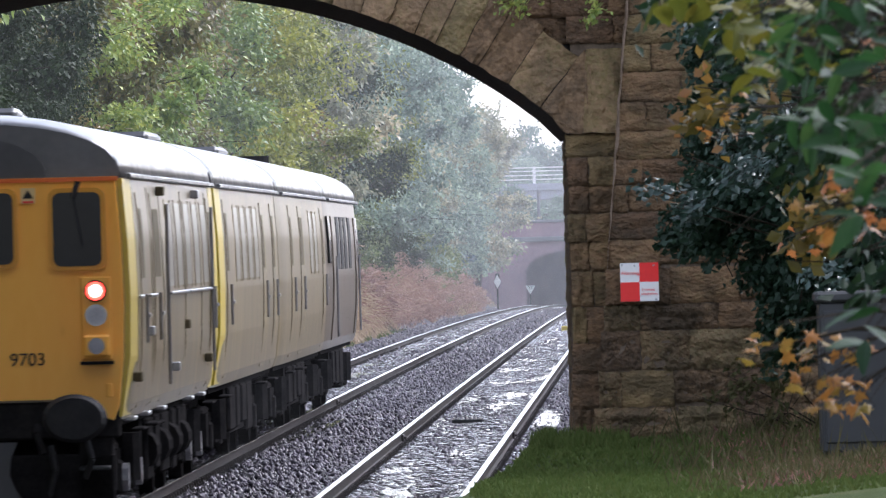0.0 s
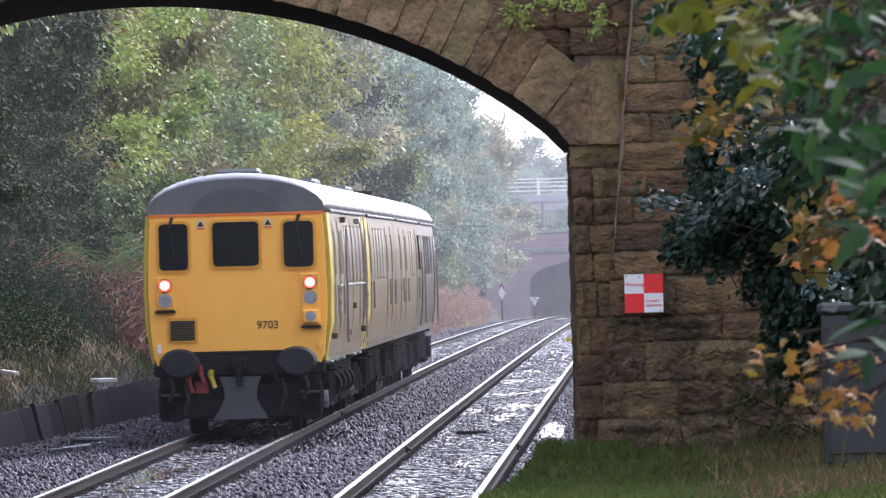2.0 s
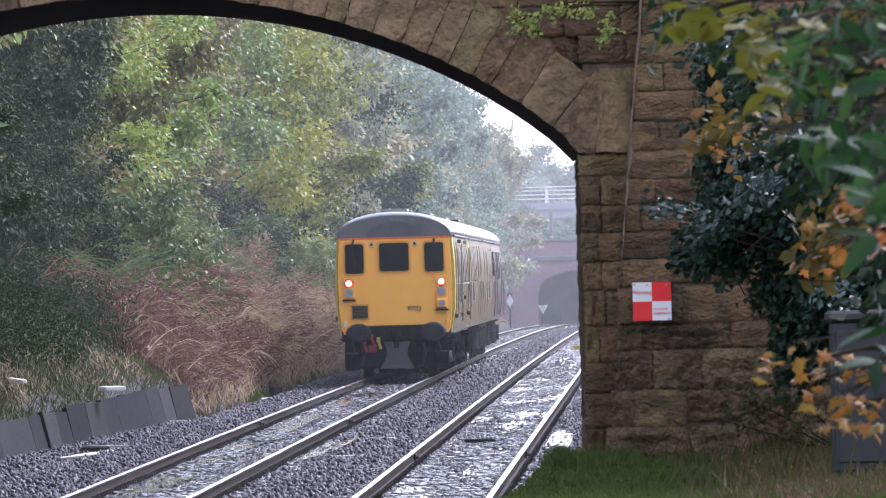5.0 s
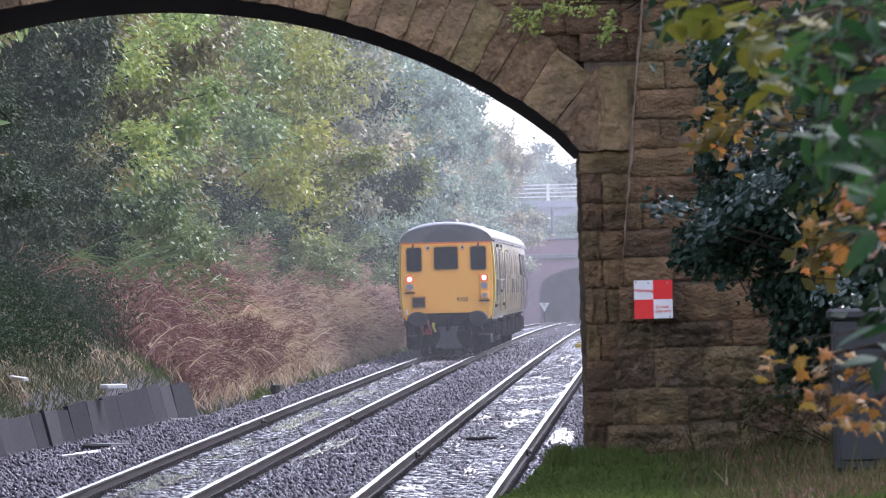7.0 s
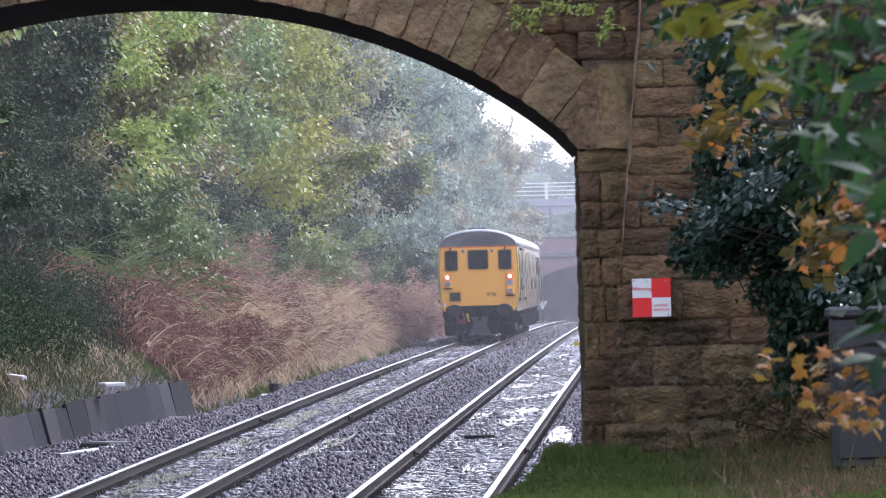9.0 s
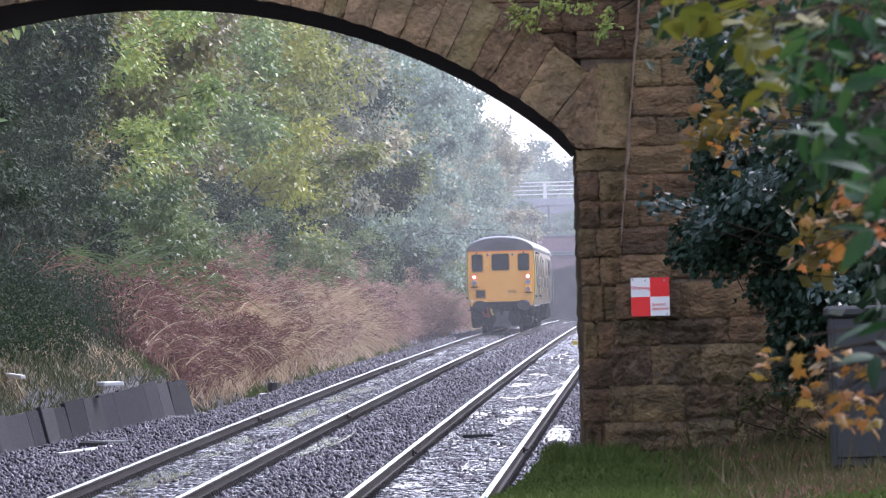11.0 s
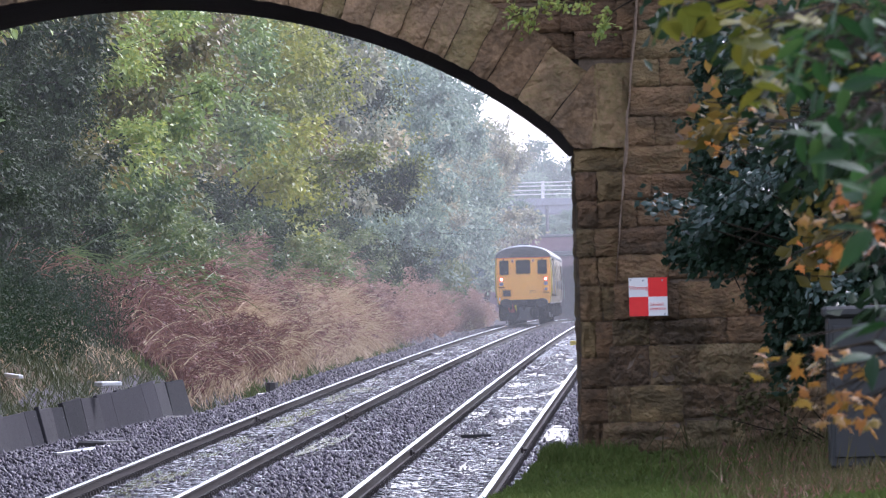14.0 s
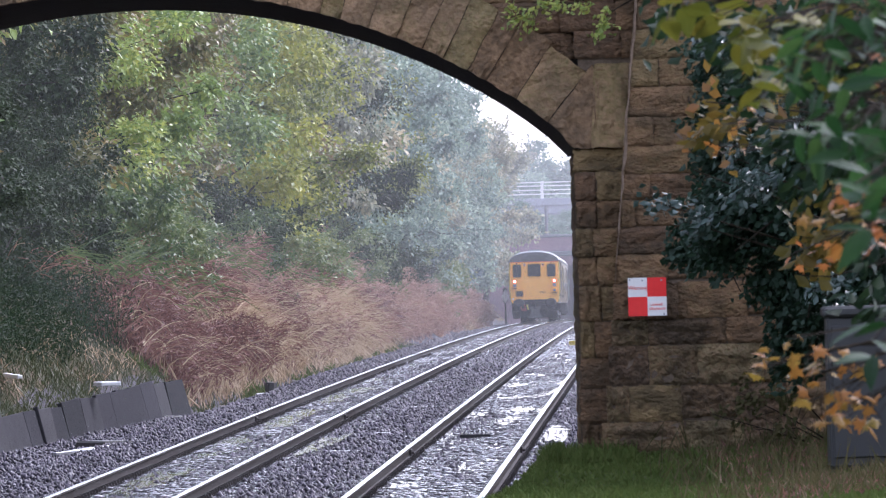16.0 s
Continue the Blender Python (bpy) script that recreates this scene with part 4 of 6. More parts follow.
def build_driving_coach():
    v = thing("driving_coach", "yellow driving brake coach with grey roof and lit tail lamps", "train coach")
    L = 20.4
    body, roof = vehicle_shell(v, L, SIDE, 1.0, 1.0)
    # yellow end with rounded corners
    prof = [(x * 0.966, z) for x, z in SIDE_PROFILE]
    bm = bmesh.new()
    outline = [(x, z) for x, z in prof] + [(-x, z) for x, z in prof[::-1]]
    low = [(-1.0, 1.1), (-0.96, 1.22), (0.96, 1.22), (1.0, 1.1)]
    pts = outline + low
    f0 = [bm.verts.new((x * 0.985, -0.05, z)) for x, z in pts]
    f1 = [bm.verts.new((x, 0.03, z)) for x, z in pts]
    bm.faces.new(f0)
    for i in range(len(pts)):
        j = (i + 1) % len(pts)
        bm.faces.new((f0[j], f0[i], f1[i], f1[j]))
    bmesh.ops.recalc_face_normals(bm, faces=bm.faces)
    end = part("cab_end", bm, YELLOW, v, "yellow painted cab end")
    Y = -0.055
    for x0, x1, z0, z1 in ((-1.14, -0.71, 2.42, 3.1), (-0.35, 0.33, 2.46, 3.11), (0.69, 1.13, 2.43, 3.1)):
        fr = panel(x0 - 0.04, x1 + 0.04, z0 - 0.04, z1 + 0.04, Y - 0.03, 0.05, 0.09, "window_frame", OLDYELLOW, end)
        panel(x0, x1, z0, z1, Y - 0.036, 0.03, 0.07, "cab_window", WINDOW, fr)
    for x in (-0.93, 0.93):
        bm = bmesh.new()
        rod(bm, (x, Y - 0.06, 3.2), (x - 0.05, Y - 0.06, 3.05), 0.025, seg=6)
        rod(bm, (x - 0.05, Y - 0.06, 3.06), (x + 0.03, Y - 0.06, 2.6), 0.009, seg=5)
        part("wiper", bm, RUBBER, end)
    for s, zs in ((-1, (2.2, 1.98)), (1, (2.2, 1.98, 1.7))):
        x = 1.065 * s
        bp = part("lamp_panel", boxm(x - 0.14, x + 0.14, Y - 0.03, Y + 0.02, (1.84 if s < 0 else 1.57), 2.33, 0.012), YELLOW, end)
        for k, z in enumerate(zs):
            bm = bmesh.new()
            if k < 2:
                rod(bm, (x, Y - 0.07, z), (x, Y, z), 0.1, seg=24)
                part("lamp_bezel", bm, STEEL if k else RUBBER, bp)
                bm = bmesh.new()
                rod(bm, (x, Y - 0.085, z), (x, Y - 0.06, z), 0.085 if k == 0 else 0.07, seg=24)
                part("tail_lamp" if k == 0 else "marker_lamp", bm, LAMP if k == 0 else LENS, bp, "glowing red tail lamp" if k == 0 else "")
                if k == 0:
                    bm = bmesh.new()
                    rod(bm, (x, Y - 0.092, z), (x, Y - 0.08, z), 0.058, seg=20)
                    part("lamp_core", bm, CORE, bp)
            else:
                part("lamp_box", boxm(x - 0.12, x + 0.12, Y - 0.12, Y, z - 0.1, z + 0.1, 0.02), YELLOW, bp)
                bm = bmesh.new()
                rod(bm, (x, Y - 0.13, z), (x, Y - 0.1, z), 0.075, seg=20)
                part("lamp_glass", bm, LENS, bp)
        part("lamp_ledge", boxm(x - 0.15, x + 0.15, Y - 0.1, Y, (1.8 if s < 0 else 1.53), (1.83 if s < 0 else 1.56)), BLACK, bp)
    g = panel(-1.04, -0.6, 1.35, 1.72, Y - 0.02, 0.04, 0.02, "grille_frame", OLDYELLOW, end)
    bm = boxm(-1.0, -0.64, Y - 0.03, Y, 1.39, 1.68)
    part("grille", bm, material("dirty_mesh", [(0.05, 0.035, 0.015), (0.11, 0.08, 0.03)], 30, 0.7), g)
    for i in range(9):
        part("grille_slat", boxm(-1.0, -0.64, Y - 0.038, Y - 0.03, 1.4 + i * 0.032, 1.412 + i * 0.032), BLACK, g)
    # digits on the end
    cu = bpy.data.curves.new("fleet_digits", "FONT")
    cu.body, cu.size, cu.extrude, cu.align_x, cu.align_y = "9703", 0.165, 0.003, "CENTER", "CENTER"
    to = new("fleet_digits", cu)
    dg = bpy.context.evaluated_depsgraph_get()
    me = bpy.data.meshes.new_from_object(to.evaluated_get(dg))
    bpy.data.objects.remove(to)
    me.materials.clear()
    me.materials.append(RUBBER)
    me.transform(pose(0.43, Y - 0.006, 1.585, 90, 0, 0))
    o = new("fleet_digits", me)
    o.parent = end
    for x in (-0.52, 0.47):
        w = part("warning_plate", boxm(x - 0.065, x + 0.065, Y - 0.012, Y, 3.01, 3.15), CREAM, end)
        bm = bmesh.new()
        bm.faces.new([bm.verts.new((x + a, Y - 0.016, 3.09 + b)) for a, b in ((-0.05, -0.035), (0.05, -0.035), (0, 0.045))])
        part("warning_triangle", bm, RUBBER, w)
        part("caption_bar", boxm(x - 0.05, x + 0.05, Y - 0.015, Y - 0.01, 3.015, 3.032), RED, w)
    part("cantrail_stripe", boxm(-1.29, 1.29, Y - 0.012, Y, 3.2, 3.238), material("orange_line", [(0.7, 0.12, 0.01), (0.75, 0.16, 0.02)], 3, 0.4), end)
    for s, z in ((-1, 1.27), (1, 1.3)):
        part("lamp_iron", boxm(s * 1.17 - 0.03, s * 1.17 + 0.03, Y - 0.05, Y, z - 0.07, z + 0.06, 0.01), WHITE if s < 0 else YELLOW, end)
    # domed roof end with a darker panel
    bm = bmesh.new()
    arc = [(0.64 * math.cos(math.pi * i / 20), 3.25 + 0.36 * math.sin(math.pi * i / 20)) for i in range(21)]
    f0 = [bm.verts.new((x, -0.02, z)) for x, z in arc]
    f1 = [bm.verts.new((x, 0.05, z)) for x, z in arc]
    bm.faces.new(f0)
    for i in range(21):
        j = (i + 1) % 21
        bm.faces.new((f0[j], f0[i], f1[i], f1[j]))
    bmesh.ops.recalc_face_normals(bm, faces=bm.faces)
    part("roof_end_panel", bm, ROOFDARK, roof, "dark grey panel in the roof end")
    part("roof_vent", boxm(-0.32, 0.32, 1.2, 2.2, 3.8, 3.9, 0.04), ROOF, roof)
    part("roof_vent", boxm(-0.2, 0.2, 4.2, 5.0, 3.8, 3.88, 0.03), ROOF, roof)
    for s in (-1, 1):
        side_panel(0.0, 1.5, 1.05, 3.22, s, 0.003, "corner_band", STRIPE, body)
        side_panel(L - 1.1, L - 0.1, 1.05, 3.22, s, 0.003, "corner_band", STRIPE, body)
    side_details(v, L, [(y, y + 1.25) for y in (8.2, 10.3, 12.4, 14.5, 16.6)], [(2.2, 3.1), (5.0, 6.6), (18.3, 19.2)], wm=material("plated_window", [(0.11, 0.10, 0.075), (0.16, 0.145, 0.11)], 1.5, 0.3, coat=0.15))
    for s in (-1, 1):
        for y0, y1 in ((7.9, 12.0), (12.2, 17.9), (1.2, 2.0), (3.3, 4.8)):
            bm = bmesh.new()
            rod(bm, (s * (side_x(2.13) + 0.035), y0, 2.13), (s * (side_x(2.13) + 0.035), y1, 2.13), 0.016, seg=6)
            part("waist_rail", bm, STEEL, body)
        for k in range(7):
            y0, z0 = 1.0 + 2.7 * k, (1.35, 1.75, 3.08)[k % 3]
            part("side_fitting", boxm(min(s * 1.34, s * 1.42), max(s * 1.34, s * 1.42), y0, y0 + 0.28, z0, z0 + 0.09, 0.01), STEEL if k % 2 else GAP, body)
        for y0 in (1.3, 4.2, 7.5, 14.0, 17.0):
            part("lifting_bracket", boxm(min(s * 1.22, s * 1.33), max(s * 1.22, s * 1.33), y0, y0 + 0.5, 0.99, 1.03, 0.01), STEEL, v)
        for y0 in (1.5, 4.55, 7.0, 11.9, 15.9, 18.0):
            side_panel(y0, y0 + 0.05, 1.08, 3.15, s, 0.006, "panel_joint", GAP, body)
        for y0 in (6.9, 17.75):
            bm = bmesh.new()
            x = s * (side_x(2.0) + 0.05)
            rod(bm, (x, y0, 1.25), (x, y0, 3.0), 0.02, seg=6)
            part("rain_pipe", bm, STEEL, body)
        for y0 in (6.4, 9.0, 11.4, 13.6):
            bm = bmesh.new()
            rod(bm, (s * 1.1, y0, 0.62), (s * 1.1, y0 + 0.9, 0.62), 0.2, seg=14)
            part("air_tank", bm, BLACK, v)
        for y0 in (2.0, 4.6, 15.8, 18.4):
            bm = bmesh.new()
            rod(bm, (s * 1.17, y0, 0.46), (s * 1.23, y0, 0.46), 0.13, seg=14)
            part("axlebox_cover", bm, STEEL, v)
    # drawgear, deflector plate and pipes below the end
    part("headstock", boxm(-1.25, 1.25, -0.02, 0.35, 0.86, 1.2, 0.02), BLACK, v)
    buffers_(v, 0.0, -1.0)
    pl = bmesh.new()
    q = [(-0.3, 0.84), (0.32, 0.84), (0.26, 0.7), (0.24, 0.55), (0.3, 0.4), (0.42, 0.22), (-0.4, 0.22), (-0.28, 0.4), (-0.22, 0.55), (-0.24, 0.7)]
    a = [pl.verts.new((x, -0.12 - (0.82 - z) * 0.15, z)) for x, z in q]
    b = [pl.verts.new((x, -0.08 - (0.82 - z) * 0.15, z)) for x, z in q]
    pl.faces.new(a)
    pl.faces.new(b[::-1])
    for i in range(len(q)):
        j = (i + 1) % len(q)
        pl.faces.new((a[j], a[i], b[i], b[j]))
    bmesh.ops.recalc_face_normals(pl, faces=pl.faces)
    part("deflector_plate", pl, PLATE, v, "grey steel obstacle deflector")
    part("plough", boxm(-1.2, 1.2, 0.0, 0.08, 0.24, 0.72, 0.02), BLACK, v)
    bm = bmesh.new()
    box(bm, -0.12, 0.12, -0.28, 0.0, 0.92, 1.12, 0.03)
    rod(bm, (0, -0.3, 1.02), (0, -0.3, 0.7), 0.05)
    part("coupler", bm, BLACK, v)
    part("buffer_beam_box", boxm(-0.66, -0.46, -0.1, 0.0, 0.6, 0.78, 0.02), HOSE, v)
    for x, z0, z1 in ((-1.02, 0.5, 0.85), (0.95, 0.5, 0.85), (0.62, 0.35, 0.8), (-0.8, 0.3, 0.75)):
        bm = bmesh.new()
        rod(bm, (x, -0.1, z1), (x + 0.05, -0.16, (z0 + z1) / 2), 0.03, seg=8)
        rod(bm, (x + 0.05, -0.16, (z0 + z1) / 2), (x - 0.02, -0.12, z0), 0.03, seg=8)
        part("hanging_hose", bm, RUBBER, v)
    for x, m_, z in ((-0.58, HOSE, 0.88), (-0.75, HOSE, 0.74), (-0.42, STRIPE, 0.8), (0.5, BLACK, 0.85)):
        bm = bmesh.new()
        rod(bm, (x, -0.02, z + 0.12), (x, -0.14, z + 0.05), 0.045, seg=8)
        rod(bm, (x, -0.14, z + 0.06), (x + 0.06, -0.17, z - 0.12), 0.035, seg=8)
        part("brake_pipe", bm, m_, v)
    for s in (-1, 1):
        part("step", boxm(s * 1.02 - 0.14, s * 1.02 + 0.14, -0.12, 0.12, 0.57, 0.61, 0.01), PLATE, v)
        part("step_bracket", boxm(s * 1.02 - 0.16, s * 1.02 + 0.16, 0.0, 0.4, 0.2, 0.9, 0.02), BLACK, v)
    return v


def build_coach(label, windows, doors, band=True):
    v = thing("coach", label, "train coach")
    L = 20.2
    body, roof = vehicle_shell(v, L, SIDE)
    for s in (-1, 1) if band else ():
        side_panel(0.0, 1.5, 1.05, 3.22, s, 0.003, "corner_band", STRIPE, body)
    side_details(v, L, windows, doors, wm=material("plated_side_window", [(0.13, 0.115, 0.085), (0.19, 0.17, 0.13)], 1.5, 0.3, coat=0.15))
    part("gangway", boxm(-0.5, 0.5, -0.5, 0.02, 1.05, 3.3, 0.06), RUBBER, v)
    # dark plate added in the gap between coaches, in place of its shade
    part("gap_shade_plate", boxm(-1.22, 1.22, -0.28, -0.2, 1.1, 3.3, 0.1), BLACK, v)
    buffers_(v, 0.0, -0.7)
    part("roof_duct", boxm(-0.35, 0.35, 6.0, 9.5, 3.8, 3.93, 0.05), ROOFDARK, roof)
    return v


def build_loco():
    v = thing("diesel_locomotive", "dark diesel locomotive with a grey roof hauling the coaches", "locomotive")
    L = 17.3
    body, roof = vehicle_shell(v, L, LOCO, 1.6)
    for s in (-1, 1):
        for y0 in (0.5, L - 1.6):
            w = side_panel(y0, y0 + 1.0, 2.3, 3.0, s, 0.006, "cab_side_window", WINDOW, v)
        for y0 in (1.9, L - 2.8):
            d = side_panel(y0, y0 + 0.65, 1.15, 3.0, s, 0.02, "cab_door", LOCO, v)
            bm = bmesh.new()
            rod(bm, (s * 1.44, y0 - 0.08, 1.2), (s * 1.44, y0 - 0.08, 2.4), 0.02, seg=6)
            part("handrail", bm, STEEL, d)
        for y0 in (4.5, 6.5, 8.5, 11.0):
            w = side_panel(y0, y0 + 1.3, 2.2, 3.0, s, 0.01, "louvre_panel", RUBBER, v)
    bm = bmesh.new()
    rod(bm, (0, 8, 3.75), (0, 8, 3.98), 0.25, seg=16)
    part("exhaust", bm, BLACK, roof)
    part("gangway_door", boxm(-0.35, 0.35, -0.06, 0.03, 1.1, 3.1, 0.02), LOCO, v)
    buffers_(v, 0.0, -0.8)
    return v


driving = build_driving_coach()
coach_a = build_coach("yellow coach with plated windows and bright yellow end bands", [(y, y + 1.3) for y in (5.0, 7.0, 9.0, 11.0)], [(2.0, 2.9), (13.6, 14.5), (17.2, 18.1)])
coach_b = build_coach("grimy yellow test coach with few windows", [(y, y + 1.3) for y in (12.0, 14.0)], [(3.5, 4.4), (7.5, 9.0), (17.5, 18.4)], False)
loco = build_loco()
VEHICLES = [(driving, 0.0), (coach_a, 20.95), (coach_b, 41.75), (loco, 62.5)]
TRAIN_START, TRAIN_SPEED = 100.1, 30.6


def vehicle_pose(y):
    dx = line_x(y + 10) - line_x(y)
    dz = line_z(y + 10) - line_z(y)
    return pose(line_x(y), y, line_z(y), math.degrees(math.atan2(dz, 10)), 0, -math.degrees(math.atan2(dx, 10)))


# ---------------------------------------------------------------- warning sign on the pilaster
def text_mesh(body, size, mat, m, parent, name):
    cu = bpy.data.curves.new(name, "FONT")
    cu.body, cu.size, cu.extrude, cu.align_x, cu.align_y = body, size, 0.001, "CENTER", "CENTER"
    to = new(name, cu)
    me = bpy.data.meshes.new_from_object(to.evaluated_get(bpy.context.evaluated_depsgraph_get()))
    bpy.data.objects.remove(to)
    me.materials.clear()
    me.materials.append(mat)
    me.transform(m)
    o = new(name, me)
    o.parent = parent
    return o


def build_warning_sign():
    x, y, z = 1.62, FRONT - 0.45, 2.05
    s = thing("warning_sign", "red and white quartered limited clearance sign on the stone pilaster", "sign", (x, y, z))
    h = 0.153
    part("backplate", boxm(-h, h, 0, 0.012, -h, h, 0.004), STEEL, s)
    for sx, sz, m in ((-1, 1, WHITE), (1, 1, RED), (-1, -1, RED), (1, -1, WHITE)):
        x0, x1 = sorted((0, sx * h))
        z0, z1 = sorted((0, sz * h))
        part("quarter", boxm(x0, x1, -0.004, 0.001, z0, z1), m, s)
    text_mesh("Warning", 0.043, RED, pose(-h / 2, -0.006, h * 0.47, 90, 0, 0), s, "lettering")
    text_mesh("Limited", 0.034, RED, pose(h * 0.45, -0.006, -h * 0.4, 90, 0, 0), s, "lettering")
    text_mesh("clearance", 0.034, RED, pose(h * 0.5, -0.006, -h * 0.62, 90, 0, 0), s, "lettering")
    for bx, bz in ((-h * 0.9, h * 0.9), (h * 0.75, h * 0.85), (h * 0.85, -h * 0.92), (-h * 0.25, h * 0.85)):
        bm = bmesh.new()
        rod(bm, (bx, -0.008, bz), (bx, 0.0, bz), 0.008, seg=8)
        part("screw", bm, STEEL, s)
    for bx in (-0.09, 0.09):
        part("fixing_batten", boxm(bx - 0.015, bx + 0.015, 0.012, 0.16, -0.12, 0.12), STEEL, s)


build_warning_sign()

CABINET = material("grey_cabinet_paint", [(0.022, 0.024, 0.025), (0.03, 0.031, 0.032)], 1.5, 0.55, 0.1, 8)


def build_cabinet():
    c = thing("lineside_cabinet", "grey steel lineside cabinet beside the bridge, half hidden by leaves", "cabinet", (3.27, 81.5, 0.72))
    part("body", boxm(-0.45, 0.45, -0.3, 0.3, 0.05, 1.16, 0.015), CABINET, c)
    part("lid", boxm(-0.48, 0.48, -0.33, 0.33, 1.16, 1.24, 0.02), CABINET, c)
    part("plinth", boxm(-0.43, 0.43, -0.28, 0.28, -0.1, 0.06), CONCRETE, c)
    d = part("door", boxm(-0.42, 0.42, -0.325, -0.3, 0.12, 1.1, 0.008), CABINET, c)
    part("handle", boxm(0.3, 0.33, -0.35, -0.325, 0.55, 0.7, 0.005), STEEL, d)


build_cabinet()


# ---------------------------------------------------------------- retaining wall of leaning slabs
def build_retaining_wall():
    w = thing("retaining_wall", "low wall of leaning dark concrete slabs at the foot of the bank", "wall", kind="structure")
    y = 150.0
    while y < 212:
        ln = rng.uniform(1.7, 4.4)
        t = (y - 167) / 43
        x = wall_x(y)
        h = 0.62 + 0.14 * max(0, t) + rng.uniform(-0.04, 0.03)
        o = part("slab", boxm(-0.06, 0.02, 0.0, ln + 0.02, -0.3, h, 0.01), CONCRETE, w)
        o.matrix_basis = pose(x, y, -0.32 + line_z(y), rng.uniform(-0.6, 0.6), -13 + rng.uniform(-2.2, 2.0), -2.3)
        if rng.random() < 0.12:
            p = part("post", boxm(-0.07, 0.0, -0.09, 0.06, -0.3, h + 0.06, 0.01), CONCRETE, w)
            p.matrix_basis = pose(x + 0.07, y, -0.32 + line_z(y), 0, -14 + rng.uniform(-3, 2), -2.3)
        y += ln


build_retaining_wall()


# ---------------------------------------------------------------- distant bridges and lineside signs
# haze is put into the far stone colour, paler and purpler
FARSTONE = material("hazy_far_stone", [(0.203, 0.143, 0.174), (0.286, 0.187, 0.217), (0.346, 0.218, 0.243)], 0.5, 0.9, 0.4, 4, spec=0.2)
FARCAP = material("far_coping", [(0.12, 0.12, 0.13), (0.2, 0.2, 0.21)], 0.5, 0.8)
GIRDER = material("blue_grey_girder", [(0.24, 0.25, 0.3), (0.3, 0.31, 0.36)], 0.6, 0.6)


def build_far_bridge():
    # depth along the line is stretched to keep the opening dark
    y0, y1 = 784.0, 872.0
    b = thing("far_arch_bridge", "distant stone overbridge with a dark opening over the line", "bridge", kind="structure")
    cx, half, sp, rise = 10.15, 3.75, 1.15, 1.5
    verts, faces = [], []
    n = 24
    for y in (y0, y1):
        for i in range(n + 1):
            a = math.pi * i / n
            verts.append((cx - half * math.cos(a), y, sp + rise * math.sin(a)))
            verts.append((cx - half * math.cos(a), y, 3.4))
    k = 2 * (n + 1)
    for i in range(n):
        faces += [(2 * i, 2 * i + 2, 2 * i + 3, 2 * i + 1), (k + 2 * i, k + 2 * i + 1, k + 2 * i + 3, k + 2 * i + 2), (2 * i, k + 2 * i, k + 2 * i + 2, 2 * i + 2)]
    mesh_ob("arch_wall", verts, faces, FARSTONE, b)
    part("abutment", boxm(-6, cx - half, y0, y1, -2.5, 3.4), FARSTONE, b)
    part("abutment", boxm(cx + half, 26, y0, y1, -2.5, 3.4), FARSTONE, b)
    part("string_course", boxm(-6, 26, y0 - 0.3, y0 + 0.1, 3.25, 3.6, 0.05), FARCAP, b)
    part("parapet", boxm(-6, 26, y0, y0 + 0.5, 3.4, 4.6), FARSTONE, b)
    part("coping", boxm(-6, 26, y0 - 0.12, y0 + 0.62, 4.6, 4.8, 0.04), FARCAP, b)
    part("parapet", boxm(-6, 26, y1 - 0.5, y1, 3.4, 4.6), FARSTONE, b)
    # added wall that shuts the opening so no light comes through
    part("opening_blank", boxm(cx - half - 1, cx + half + 1, y1 - 1.5, y1 - 0.5, -3, 3.3), FARSTONE, b)
    part("deck", boxm(-6, 26, y0 + 0.5, y1 - 0.5, 3.0, 3.45), FARCAP, b)
    bm = bmesh.new()
    rod(bm, (7.5, 792, 3.4), (7.5, 792, 6.9), 0.12)
    tagged(part("pole", bm, FARCAP, None), "slim dark pole standing on the far bridge", "pole")


def build_road_bridge():
    y0 = 930.0
    b = thing("road_bridge", "distant flat road bridge with white railings", "bridge", kind="structure")
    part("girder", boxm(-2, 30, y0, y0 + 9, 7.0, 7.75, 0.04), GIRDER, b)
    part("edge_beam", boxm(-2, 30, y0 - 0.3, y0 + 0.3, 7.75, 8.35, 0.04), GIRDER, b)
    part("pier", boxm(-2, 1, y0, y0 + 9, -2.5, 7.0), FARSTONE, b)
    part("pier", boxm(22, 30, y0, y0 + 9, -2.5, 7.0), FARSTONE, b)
    for z in (8.7, 9.05, 9.4, 9.7):
        part("rail", boxm(-2, 30, y0 - 0.05, y0 + 0.05, z - 0.05, z + 0.05), WHITE, b)
    for x in np.arange(-0.5, 30, 3.0):
        part("post", boxm(x - 0.14, x + 0.14, y0 - 0.12, y0 + 0.12, 8.3, 9.8), WHITE, b)


build_far_bridge()
build_road_bridge()
bm = bmesh.new()
rod(bm, (0, 0, -1.2), (0, 0, 1.35), 0.05, seg=8)
sp = part("post", bm, WHITE, None)
sign = thing("diamond_sign", "white diamond board on a dark lineside post", "sign", (3.52, 635, -0.03))
sign.scale = (1.0, 1.0, 1.0)
sp.parent = sign
sp.data.materials[0] = BLACK
bm = bmesh.new()
fs = [bm.verts.new((x, -0.07, 0.85 + z)) for x, z in ((0, 0.42), (-0.21, 0), (0, -0.42), (0.21, 0))]
bk = [bm.verts.new((v.co.x, -0.04, v.co.z)) for v in fs]
bm.faces.new(fs)
bm.faces.new(bk[::-1])
for i in range(4):
    j = (i + 1) % 4
    bm.faces.new((fs[j], fs[i], bk[i], bk[j]))
bmesh.ops.recalc_face_normals(bm, faces=bm.faces)
part("board", bm, WHITE, sign)
